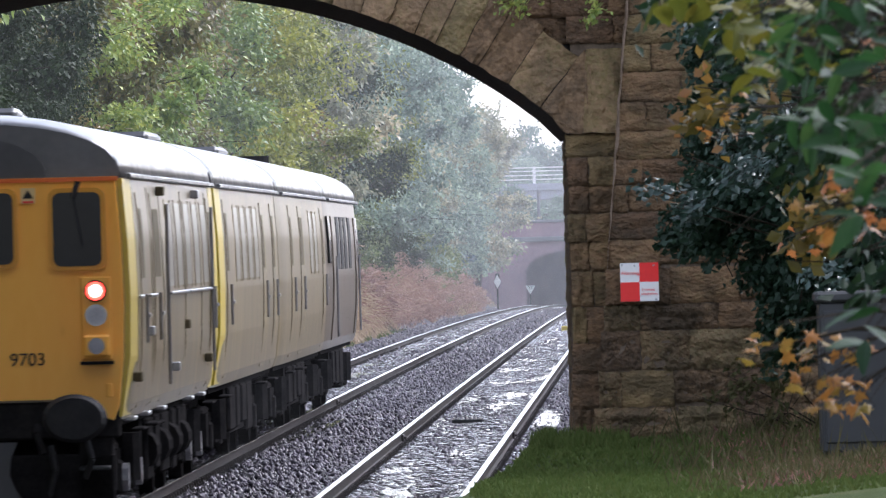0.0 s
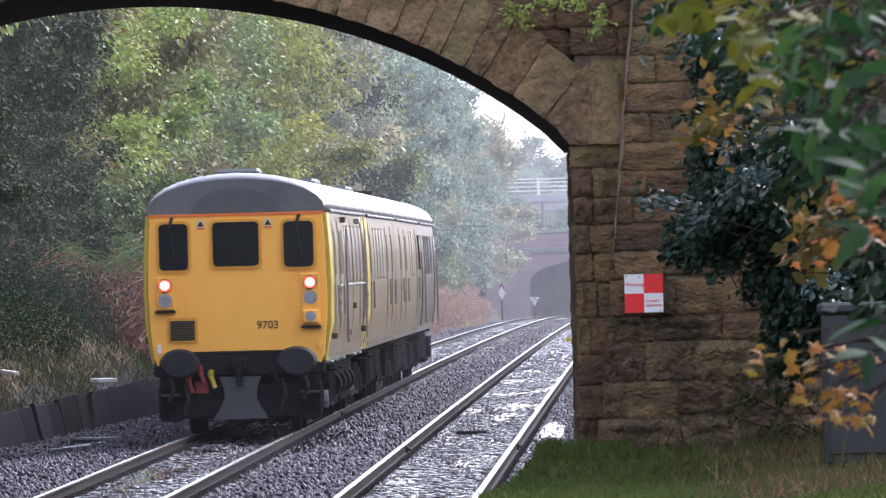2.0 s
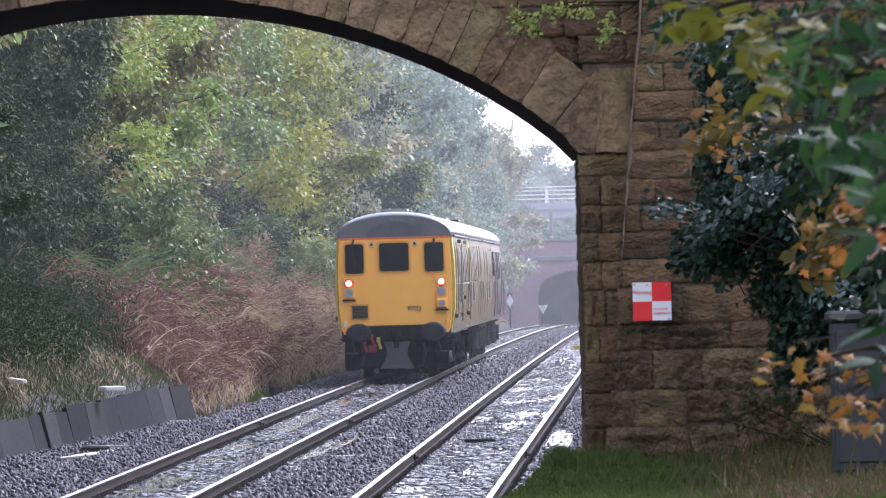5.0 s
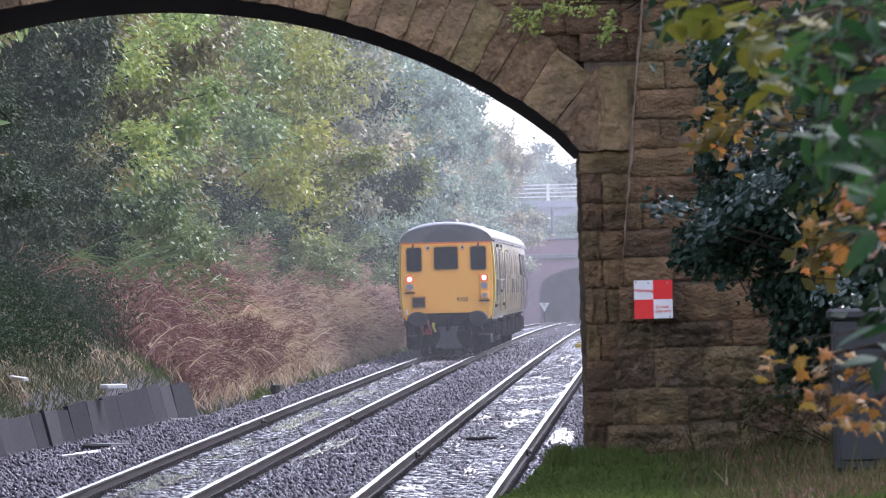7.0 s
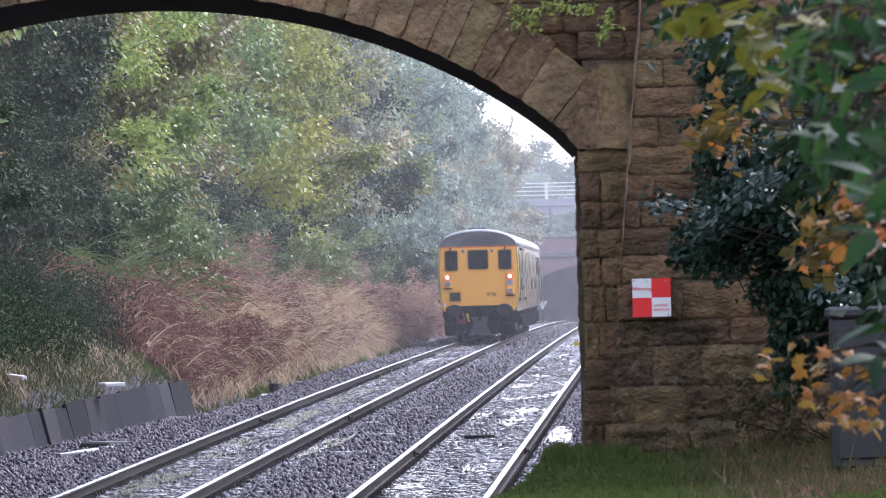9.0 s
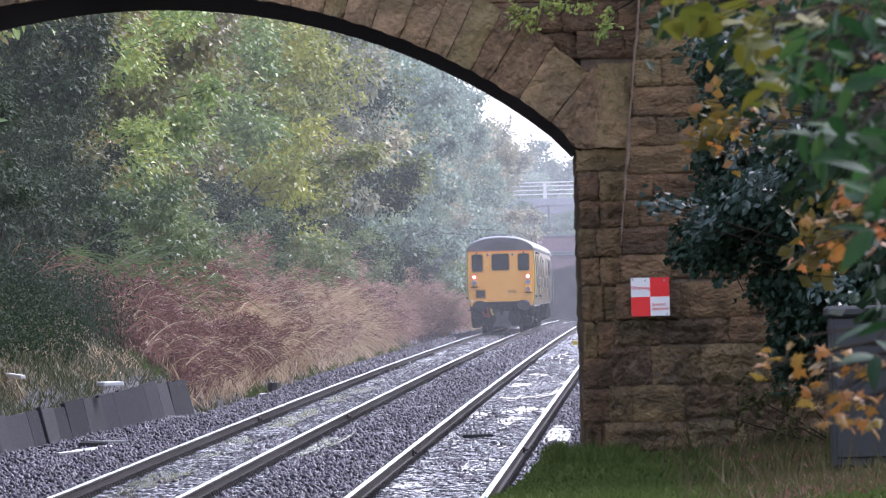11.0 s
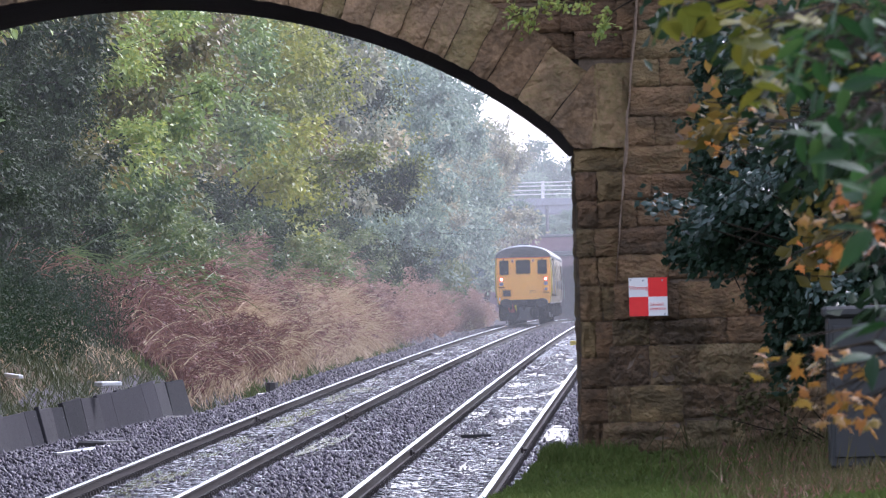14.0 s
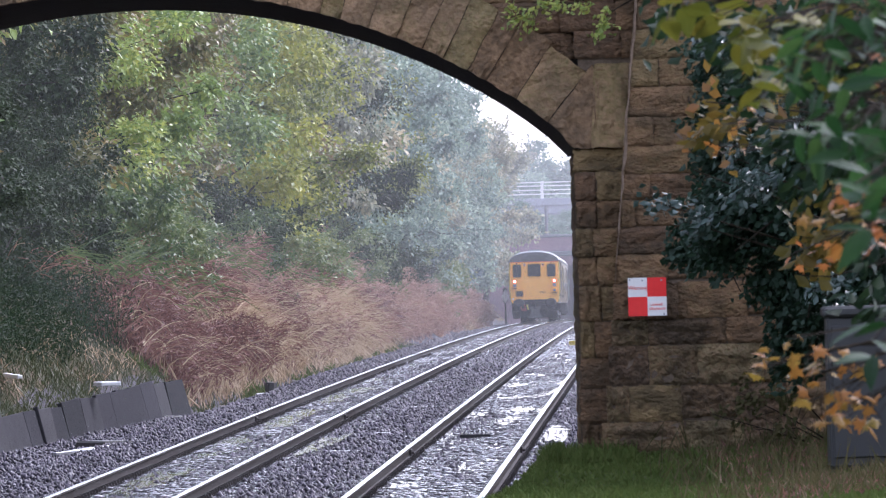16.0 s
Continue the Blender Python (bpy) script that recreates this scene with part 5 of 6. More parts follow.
part("board_back", boxm(-0.13, 0.13, -0.03, 0.02, 0.5, 1.3, 0.02), BLACK, sign)
spd = thing("speed_board", "white triangular speed warning board beside the far bridge", "sign", (6.58, 772, -1.15))
spd.scale = (0.85, 0.85, 0.85)
bm = bmesh.new()
rod(bm, (0, 0, -1.2), (0, 0, 0.9), 0.06, seg=8)
part("post", bm, BLACK, spd)
bm = bmesh.new()
fs = [bm.verts.new((x, -0.08, z)) for x, z in ((-0.42, 1.55), (0.42, 1.55), (0, 0.8))]
bk = [bm.verts.new((v.co.x, -0.04, v.co.z)) for v in fs]
bm.faces.new(fs[::-1])
bm.faces.new(bk)
for i in range(3):
    j = (i + 1) % 3
    bm.faces.new((fs[j], bk[j], bk[i], fs[i]))
bmesh.ops.recalc_face_normals(bm, faces=bm.faces)
part("board", bm, WHITE, spd)
text_mesh("75", 0.36, BLACK, pose(0, -0.09, 1.36, 90, 0, 0), spd, "lettering")
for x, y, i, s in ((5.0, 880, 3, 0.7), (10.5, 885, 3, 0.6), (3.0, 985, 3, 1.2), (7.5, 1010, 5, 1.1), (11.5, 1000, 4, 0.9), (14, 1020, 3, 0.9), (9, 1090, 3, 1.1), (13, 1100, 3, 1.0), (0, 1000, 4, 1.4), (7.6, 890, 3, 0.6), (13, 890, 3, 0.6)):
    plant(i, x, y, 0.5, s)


# ---------------------------------------------------------------- plants of the bank
def mound(o, y):
    """Height of the growth: it stands in clumps."""
    return 0.45 + 1.3 * max(0.0, 0.45 + 0.9 * noise.noise((o * 0.8, y * 0.075, 17.0)))


def fronds(name, n, y0, y1, o0, o1, size, per, mat, label, seed, lean=0.6, patches=None, leaf=0.2, thin=0.22):
    """Arching fronds: leaves set along bent stems."""
    r = np.random.RandomState(seed)
    cs, ds = [], []
    tries = 0
    made = 0
    while made < n and tries < n * 30:
        tries += 1
        y, o = r.uniform(y0, y1), r.uniform(o0, o1)
        if patches and patches(o, y) < r.rand():
            continue
        made += 1
        base = np.array([line_x(y) + o, y, ground_z(o, y)])
        for k in range(4):
            a = r.uniform(0, 2 * math.pi)
            hgt, out = size * mound(o, y) * r.uniform(0.6, 1.2), size * r.uniform(0.3, 0.9)
            s = (np.arange(per) + r.rand(per)) / per
            p = base + np.stack([np.cos(a) * out * s, np.sin(a) * out * s, hgt * (1.5 * s - 0.75 * s * s)], 1) + r.normal(size=(per, 3)) * 0.06 * size
            cs.append(p)
            d = np.stack([np.cos(a) * out * np.ones(per), np.sin(a) * out * np.ones(per), hgt * (1.5 - 1.8 * s)], 1) + r.normal(size=(per, 3)) * lean * size
            ds.append(d)
    c, d = np.concatenate(cs), np.concatenate(ds)
    o = leaves(name, leaf_arrays(c, d, size * leaf, size * leaf * thin, r), LEAF[mat])
    tagged(o, label, "plants", kind="stuff")


def blades(name, n, where, h, w, mat, label, seed, bend=0.35):
    r = np.random.RandomState(seed)
    c, d = np.empty((n, 3)), np.empty((n, 3))
    L = np.empty(n)
    for i in range(n):
        x, y, z = where(r)
        L[i] = h * r.uniform(0.5, 1.25)
        t = r.normal(size=2) * bend
        d[i] = (t[0], t[1], 1.0)
        c[i] = (x, y, z + L[i] * 0.42)
    v = leaf_arrays(c, d, 1.0, w, r)
    v = c[:, None, :] + (v - c[:, None, :]) * np.array([1, 1, 1])
    ax = d / np.linalg.norm(d, axis=1, keepdims=True)
    v[:, 0] = c - ax * L[:, None] * 0.5
    v[:, 2] = c + ax * L[:, None] * 0.5
    o = leaves(name, v, LEAF[mat])
    tagged(o, label, "plants", kind="stuff")


def patch(cx, cy, rx, ry):
    return lambda o, y: math.exp(-((o - cx) / rx) ** 2 - ((y - cy) / ry) ** 2)


def straw_zone(o, y):
    return min(1.0, 1.15 * patch(-4.3, 345, 1.3, 32)(o, y) + 0.4 * patch(-3.9, 236, 0.55, 22)(o, y) + 0.5 * patch(-4.0, 280, 0.7, 26)(o, y) + 0.25 * patch(-5.4, 300, 1.0, 30)(o, y) + 0.5 * patch(-4.2, 600, 1.2, 30)(o, y))


def bracken_zone(o, y):
    ragged = 16 * noise.noise((o * 0.9, y * 0.05, 29.0))
    if (y < 214 and o > -5.2) or (y < 230 + ragged and o < -5.2):
        return 0.0
    clump = 0.5 + 1.3 * noise.noise((o * 0.6, y * 0.06, 7.0))
    return max(0.0, clump) * max(0.0, 1 - 1.1 * straw_zone(o, y))


def green_zone(o, y):
    if y < 222:
        return 0.0
    return max(0.0, (0.75 if o < -6.0 and y < 330 else 0.3) + 0.9 * noise.noise((o * 0.6, y * 0.05, 21.0))) * (1 - straw_zone(o, y)) * (1.0 if o < -5.5 else 0.6)


def arching(name, n, y0, y1, o0, o1, length, width, mat, label, seed, zone):
    """Long bent stems that droop down the slope, each a tapered strip."""
    r = np.random.RandomState(seed)
    base = []
    while len(base) < n:
        y, o = r.uniform(y0, y1), r.uniform(o0, o1)
        if zone(o, y) > r.rand():
            base.append((line_x(y) + o, y, ground_z(o, y) + 0.55 * mound(o, y)))
    base = np.array(base)
    a = r.normal(size=n) * 0.9
    L = length * r.uniform(0.5, 1.3, n)
    rise, drop = r.uniform(0.5, 1.2, n), r.uniform(0.4, 1.3, n)
    v = np.empty((n, 5, 2, 3))
    for k in range(5):
        q = k / 4
        p = base + np.stack([np.cos(a) * L * q, np.sin(a) * L * q, L * (rise * q - drop * q * q)], 1)
        g = np.stack([np.cos(a), np.sin(a), rise - 2 * drop * q], 1)
        side = np.cross(g, np.array([0, 1.0, 0])) + r.normal(size=(n, 3)) * 0.15
        side *= width * (1 - 0.75 * q) / (np.linalg.norm(side, axis=1, keepdims=True) + 1e-6)
        v[:, k, 0], v[:, k, 1] = p - side, p + side
    f = np.array([(2 * k, 2 * k + 1, 2 * k + 3, 2 * k + 2) for k in range(4)])
    idx = (np.arange(n)[:, None, None] * 10 + f[None]).reshape(-1).astype(np.int32)
    me = bpy.data.meshes.new(name)
    me.vertices.add(n * 10)
    me.vertices.foreach_set("co", v.reshape(-1).astype(np.float32))
    me.loops.add(n * 16)
    me.loops.foreach_set("vertex_index", idx)
    me.polygons.add(n * 4)
    me.polygons.foreach_set("loop_start", np.arange(0, n * 16, 4, dtype=np.int32))
    me.polygons.foreach_set("loop_total", np.full(n * 4, 4, dtype=np.int32))
    me.materials.append(LEAF[mat])
    me.update(calc_edges=True)
    me.validate()
    tagged(new(name, me), label, "plants", kind="stuff")


arching("bracken_stems", 2800, 206, 420, -8.2, -3.5, 0.85, 0.012, "bracken", "long red-brown bracken stems drooping down the bank", 71, lambda o, y: 0.0 if y < 240 and o < -6.2 else max(0.1, 0.6 + noise.noise((o * 0.6, y * 0.05, 3.0))) * max(0.04, 1 - 1.3 * straw_zone(o, y)))
arching("pale_stems", 4200, 240, 600, -9.0, -3.6, 1.0, 0.014, "pale", "long bleached stems arching over the bracken", 72, lambda o, y: max(0.03, 0.35 + 1.1 * noise.noise((o * 0.5, y * 0.05, 13.0)) + (0.4 if o < -5.5 and 300 < y < 480 else 0)))
arching("straw_stems", 5200, 210, 420, -6.5, -3.2, 0.8, 0.013, "straw", "bent bleached grass stems in drooping tufts", 73, lambda o, y: 0.015 + straw_zone(o, y))
arching("bramble_stems", 3500, 222, 420, -9.5, -5.0, 1.3, 0.02, "bramble", "green bramble stems arching over the upper bank", 74, green_zone)
fronds("bracken", 4000, 205, 400, -8.6, -3.4, 1.1, 20, "bracken", "dead red-brown bracken covering the bank", 11, lean=0.4, patches=bracken_zone, leaf=0.25, thin=0.08)
fronds("bleached_bracken", 3600, 290, 660, -8.6, -3.3, 1.15, 18, "pale", "bleached pinkish bracken and dead stems on the bank", 19, lean=0.42, patches=bracken_zone, leaf=0.27, thin=0.085)
fronds("brambles", 2600, 185, 600, -9.0, -4.2, 1.0, 11, "bramble", "green bramble stems among the bracken", 12, lean=0.8, patches=green_zone, leaf=0.14)
# tree shade over this thicket is put into its dark leaf colour
fronds("dark_brambles", 2400, 160, 242, -9.0, -3.6, 0.9, 12, "broad", "bramble thicket, leaves darkened to stand for the shade of the trees", 13, lean=0.8, leaf=0.12, patches=lambda o, y: 1.0 if o < (wall_x(y) - line_x(y) - 1.15 if y < 212 else -5.4) else 0.0)


def on_bank(y0, y1, o0, o1, zone=None):
    def f(r):
        while True:
            y, o = r.uniform(y0, y1), r.uniform(o0, o1)
            if zone is None or zone(o, y) > r.rand():
                return line_x(y) + o, y, ground_z(o, y)
    return f


blades("dry_grass", 46000, on_bank(215, 620, -6.5, -3.1, straw_zone), 0.85, 0.035, "straw", "bleached dead grass in tufts on the bank", 14, 0.5)
blades("bank_grass", 26000, on_bank(150, 420, -6.5, -3.0, lambda o, y: 0 if (y < 214 and not -1.5 < o - (wall_x(y) - line_x(y)) < -0.2) else max(0, 0.5 + noise.noise((o * 0.8, y * 0.08, 3)) - 0.2 * (o + 4))), 0.27, 0.022, "grass", "rough green and straw grass along the foot of the bank", 15, 0.6)


blades("dead_stems", 15000, on_bank(246, 560, -8.4, -3.6, lambda o, y: max(0.05, 0.4 + noise.noise((o * 0.7, y * 0.07, 9.0)))), 1.2, 0.016, "straw", "pale dead stems standing among the bracken", 20, 0.75)


blades("russet_stems", 15000, on_bank(225, 600, -6.8, -3.2, lambda o, y: 0.15 + straw_zone(o, y)), 0.95, 0.022, "bracken", "red-brown dead stems among the bleached grass", 24, 0.8)
blades("foot_grass", 5000, on_bank(212, 420, -4.3, -3.0, lambda o, y: max(0.0, 3.0 * noise.noise((o * 0.9, y * 0.09, 31.0)) - 0.25)), 0.32, 0.03, "moss", "tufts of fresh green grass at the foot of the bank", 25, 0.6)
blades("verge_straw", 600, on_bank(150, 218, -8.0, -3.9, lambda o, y: max(0.0, 1.5 * noise.noise((o * 1.1, y * 0.12, 41.0)) + 0.15) if -1.6 < o - (wall_x(y) - line_x(y)) < -0.15 else 0.0), 0.3, 0.02, "straw", "pale dead grass behind the slab wall", 26, 0.8)


blades("verge_grass", 9000, on_bank(150, 222, -7.4, -3.9, lambda o, y: 1.0 if -1.5 < o - (wall_x(y) - line_x(y)) < -0.15 else 0.0), 0.2, 0.016, "grass", "rough grass behind the slab wall", 21, 0.6)


def on_platform(x0, x1, y0, y1, side=1.0):
    def f(r):
        y = r.uniform(y0, y1)
        e = platform_edge(y)
        x = max(x0 + (x1 - x0) * r.rand() ** side, e + 0.02 + 0.1 * r.rand())
        return x, y, platform_z(x, y) - 0.01
    return f


blades("turf", 34000, on_platform(0.2, 4.6, 72, 87.9), 0.075, 0.018, "moss", "short mossy turf on the platform end", 16, 0.6)
blades("long_grass", 8000, on_platform(1.6, 4.8, 74, 87.8, 0.6), 0.15, 0.013, "drygrass", "long dry grass below the bridge pilaster", 17, 0.5)
blades("dead_stalks", 700, on_platform(1.5, 4.8, 76, 87.6, 0.7), 0.36, 0.011, "drygrass", "tall withered stalks standing in the turf", 27, 0.45)
blades("pale_turf", 5000, on_platform(2.0, 4.8, 74, 87.6, 0.8), 0.11, 0.014, "bracken", "dead brown grass among the turf", 28, 0.7)
blades("edge_grass", 1500, on_platform(0.2, 1.5, 85.5, 88.0), 0.16, 0.012, "moss", "grass tufts at the foot of the pier", 18, 0.4)


# ---------------------------------------------------------------- foliage beside the pier
def cloud(name, blobs, n, leaf, width, mat, seed, label, category, stems, stem_r=0.012):
    """Leaf clumps (x, y, z, rx, ry, rz) on stems that start off to the right."""
    r = np.random.RandomState(seed)
    t = thing(name, label, category)
    w = np.array([b[3] * b[5] for b in blobs])
    m = max(6, n // 24)                 # leaf sprays
    pick = r.choice(len(blobs), m, p=w / w.sum())
    B = np.array(blobs)[pick]
    u = r.normal(size=(m, 3))
    u /= np.linalg.norm(u, axis=1, keepdims=True)
    root = B[:, :3] + u * B[:, 3:6] * (r.rand(m, 1) ** 0.5)
    way = r.normal(size=(m, 3)) * 0.6 + np.array([-0.75, -0.2, -0.35])
    way *= leaf * r.uniform(2.0, 5.0, (m, 1)) / np.linalg.norm(way, axis=1, keepdims=True)
    of = r.randint(0, m, n)
    c = root[of] + way[of] * (r.rand(n, 1) - 0.4) + r.normal(size=(n, 3)) * leaf * 0.55
    d = way[of] / leaf * 0.5 + r.normal(size=(n, 3)) + np.array([-0.3, -0.2, -0.6])
    leaves("leaves", leaf_arrays(c, d, leaf, width, r), LEAF[mat], t)
    q = random.Random(seed)
    for b in blobs:
        bm = bmesh.new()
        a = Vector(stems)
        e = Vector((b[0] - b[3] * 0.5, b[1], b[2]))
        m = a.lerp(e, 0.55) + Vector((0, 0, 0.15 * q.random()))
        rod(bm, a, m, stem_r, stem_r * 0.7, 6)
        rod(bm, m, e, stem_r * 0.7, stem_r * 0.3, 5)
        for k in range(4):
            p = m.lerp(e, q.random())
            rod(bm, p, p + Vector((q.uniform(-1, 0.4) * b[3], q.uniform(-1, 1) * b[4], q.uniform(-1, 0.8) * b[5])), stem_r * 0.35, stem_r * 0.15, 4)
        part("stem", bm, TWIG, t)["kind"] = "stuff"
    return t


def V(px, py, d):
    """Place from angles in thousandths of a turn of view, at a depth."""
    u, v = (px - 784) - (py - 441) * 0.026, (py - 441) + (px - 784) * 0.026
    return u * d / 19460, d, 2.285 + (41.76 - v) * d / 19460


def blob(px, py, d, rx, rz):
    k = d / 19460
    return (*V(px, py, d), rx * k, 0.35, rz * k)


cloud("ivy_shrub", [blob(1420, 180, 84, 150, 180), blob(1300, 390, 84, 110, 90), blob(1425, 440, 84, 125, 130), blob(1290, 250, 85, 70, 130), blob(1480, 350, 83, 140, 220),
                    blob(1250, 430, 85, 70, 60), blob(1415, 570, 84, 55, 70), blob(1270, 90, 85, 60, 60), blob(1540, 470, 83, 60, 70), blob(1470, 540, 83.5, 70, 90), blob(1410, 640, 84, 50, 60), blob(1550, 560, 83.5, 40, 80), blob(1520, 480, 83, 90, 110)], 27000, 0.07, 0.048, "ivy", 31,
      "dark glossy evergreen shrub hanging over the bridge pilaster", "shrub", (4.6, 84.5, 1.0), 0.03)
cloud("holly_bush", [blob(1262, 75, 83, 30, 42), blob(1240, 300, 83, 28, 28), blob(1340, 322, 82, 50, 24), blob(1385, 180, 82, 36, 30), blob(1300, 268, 82, 40, 18), blob(1385, 250, 82, 50, 18),
                     blob(1225, 390, 83, 45, 32), blob(1185, 362, 83, 24, 22), blob(1420, 130, 82, 60, 40), blob(1330, 120, 83, 30, 40), blob(1480, 520, 82, 50, 60)], 1300, 0.075, 0.042, "gloss", 36,
      "glossy blue-green holly sprays growing out of the shrub", "shrub", (4.6, 83.5, 1.6), 0.015)
cloud("oak_branches", [blob(1268, 172, 60, 24, 24), blob(1292, 222, 60, 36, 30), blob(1352, 168, 60, 30, 24), blob(1475, 385, 58, 50, 60), blob(1445, 430, 58, 40, 40), blob(1250, 30, 60, 30, 20), blob(1400, 190, 60, 30, 20)], 190, 0.095, 0.07, "oak", 37,
      "oak branches with yellow-brown autumn leaves", "tree branch", (4.4, 60, 2.9), 0.008)
cloud("autumn_bramble", [blob(1280, 730, 86, 60, 40), blob(1360, 760, 86, 60, 40), blob(1330, 690, 86, 60, 40), blob(1400, 700, 86, 50, 70)], 330, 0.06, 0.035, "drygrass", 32,
      "withered bramble stems at the foot of the pilaster", "shrub", (3.2, 86.5, 0.75), 0.008)
cloud("arch_weed", [blob(930, 30, 87.8, 50, 14), blob(1010, 15, 87.8, 60, 16), blob(1080, 40, 87.8, 40, 20)], 350, 0.05, 0.03, "green", 33,
      "weeds growing from joints above the arch ring", "plant", (1.6, 88.1, 4.45), 0.008)
cloud("sycamore_branches", [blob(1270, 180, 60, 45, 60), blob(1350, 220, 60, 70, 50), blob(1460, 420, 60, 60, 90), blob(1540, 340, 58, 50, 110), blob(1420, 250, 60, 70, 40), blob(1500, 490, 58, 70, 50), blob(1290, 260, 62, 50, 40)], 24, 0.085, 0.065, "maple", 34,
      "thin sycamore branches with scattered orange leaves", "tree branch", (4.6, 60, 2.6), 0.012)


cloud("hazel_branches", [blob(1480, 90, 46, 110, 100), blob(1380, 130, 47, 80, 80), blob(1530, 260, 46, 70, 90), blob(1440, 300, 47, 60, 50), blob(1310, 60, 48, 70, 60), blob(1560, 470, 46, 40, 60), blob(1200, 25, 50, 80, 22)], 900, 0.085, 0.05, "broad", 35,
      "hazel branches with mid-green leaves hanging beside the platform", "tree branch", (3.2, 47, 2.9), 0.01)


# large leaves near the camera, each one a part of its branch
def leaf_mesh(name, outline, mat, fold=0.18, curl=0.2):
    bm = bmesh.new()
    mid = [bm.verts.new((0, y, -curl * y * y)) for y in np.linspace(0, 1, 6)]
    for s in (-1, 1):
        edge = [bm.verts.new((s * outline(y), y, fold * outline(y) - curl * y * y)) for y in np.linspace(0, 1, 6)[1:-1]]
        ring = [mid[0]] + edge + [mid[-1]]
        for i in range(5):
            a, b, c, d = mid[i], mid[i + 1], ring[i + 1], ring[i]
            vs = [v for k, v in enumerate((a, b, c, d)) if v not in (a, b, c, d)[:k]]
            if len(vs) >= 3:
                bm.faces.new(vs)
    bmesh.ops.recalc_face_normals(bm, faces=bm.faces)
    me = bpy.data.meshes.new(name)
    bm.to_mesh(me)
    bm.free()
    me.materials.append(mat)
    return me


def lobed_mesh(name, mat):
    bm = bmesh.new()
    pts = []
    for a, rr in ((-90, 0.12), (-50, 0.45), (-25, 0.3), (5, 0.75), (30, 0.38), (60, 0.62), (75, 0.45), (90, 0.85)):
        pts.append((rr * math.cos(radians(a)) * 0.62, rr * math.sin(radians(a)) * 0.62 + 0.25))
    full = pts + [(-x, y) for x, y in pts[-2:0:-1]]
    c = bm.verts.new((0, 0.25, 0.05))
    vs = [bm.verts.new((x, y, -0.25 * (x * x + (y - 0.25) ** 2))) for x, y in full]
    for i in range(len(vs)):
        bm.faces.new((c, vs[i], vs[(i + 1) % len(vs)]))
    me = bpy.data.meshes.new(name)
    bm.to_mesh(me)
    bm.free()
    me.materials.append(mat)
    return me


def near_mat(name, stops, translucent, rough):
    return material(name, stops, 6, rough, 0.15, 40, vary="object", translucent=translucent, fine=0.3, spec=0.2)


LANCE = leaf_mesh("leaf", lambda y: 0.17 * math.sin(math.pi * y ** 0.8), near_mat("glossy_green_leaf", [(0.009, 0.029, 0.009), (0.015, 0.046, 0.013), (0.026, 0.069, 0.019), (0.054, 0.096, 0.024)], 0.4, 0.46))
OVAL = leaf_mesh("leaf", lambda y: 0.3 * math.sin(math.pi * y ** 0.75), near_mat("lime_green_leaf", [(0.053, 0.07, 0.009), (0.094, 0.1, 0.013), (0.14, 0.117, 0.016)], 0.4, 0.5))
LOBED = lobed_mesh("leaf", near_mat("orange_sycamore_leaf", [(0.163, 0.13, 0.02), (0.245, 0.137, 0.027), (0.27, 0.107, 0.024), (0.196, 0.153, 0.034)], 0.35, 0.4))
LOBED_RED = lobed_mesh("leaf", near_mat("rust_leaf", [(0.24, 0.08, 0.024), (0.272, 0.12, 0.036)], 0.35, 0.4))


def near_branch(label, zones, seed, root, count_scale=1.0):
    """zones: (px, py, rx, ry, depth, mesh, size, count)."""
    q = random.Random(seed)
    t = thing("leafy_branch", label, "tree branch")
    for px, py, rx, ry, d, me, size, count in zones:
        bm = bmesh.new()
        a, e = Vector(root), Vector(V(px - rx * 0.7, py + ry * 0.2, d))
        m = a.lerp(e, 0.6) + Vector((0, 0, 0.06))
        rod(bm, a, m, 0.009, 0.006, 6)
        rod(bm, m, e, 0.006, 0.002, 5)
        for k in range(int(count * count_scale)):
            an, rd = q.uniform(0, 2 * math.pi), math.sqrt(q.random())
            p = Vector(V(px + rx * rd * math.cos(an), py + ry * rd * math.sin(an), d + q.uniform(-0.6, 0.6)))
            o = new("leaf", me)
            o.parent = t
            s = size * q.uniform(0.65, 1.2)
            o.matrix_basis = Matrix.Translation(p) @ Euler((q.uniform(-1.3, 0.6), q.uniform(-0.9, 0.9), q.uniform(0, 6.28))).to_matrix().to_4x4() @ Matrix.Diagonal((s, s, s, 1))
            j = m.lerp(e, q.random())
            rod(bm, j, p, 0.0022, 0.0012, 4)
        part("twig", bm, TWIG, t)["kind"] = "stuff"
    return t


near_branch("overhanging branch with long glossy green leaves", [
    (1500, 60, 90, 70, 30, LANCE, 0.11, 46), (1520, 200, 60, 80, 29, LANCE, 0.12, 30), (1545, 340, 45, 70, 28, LANCE, 0.14, 14), (1430, 110, 60, 60, 33, LANCE, 0.1, 34),
    (1450, 210, 60, 30, 32, LANCE, 0.15, 12), (1560, 590, 20, 60, 30, LANCE, 0.14, 8), (1500, 235, 70, 40, 29, LANCE, 0.13, 16), (1540, 320, 40, 30, 27, LANCE, 0.15, 6)], 41, (2.0, 30, 2.9))
near_branch("overhanging branch with lime yellow leaves", [
    (1330, 60, 60, 60, 36, OVAL, 0.13, 22), (1230, 20, 70, 25, 40, OVAL, 0.12, 14), (1350, 140, 40, 50, 37, OVAL, 0.11, 14), (1480, 40, 80, 50, 37, OVAL, 0.1, 16), (1425, 85, 45, 65, 36, OVAL, 0.075, 34), (1500, 130, 50, 40, 37, OVAL, 0.08, 12)], 42, (2.2, 37, 3.3))
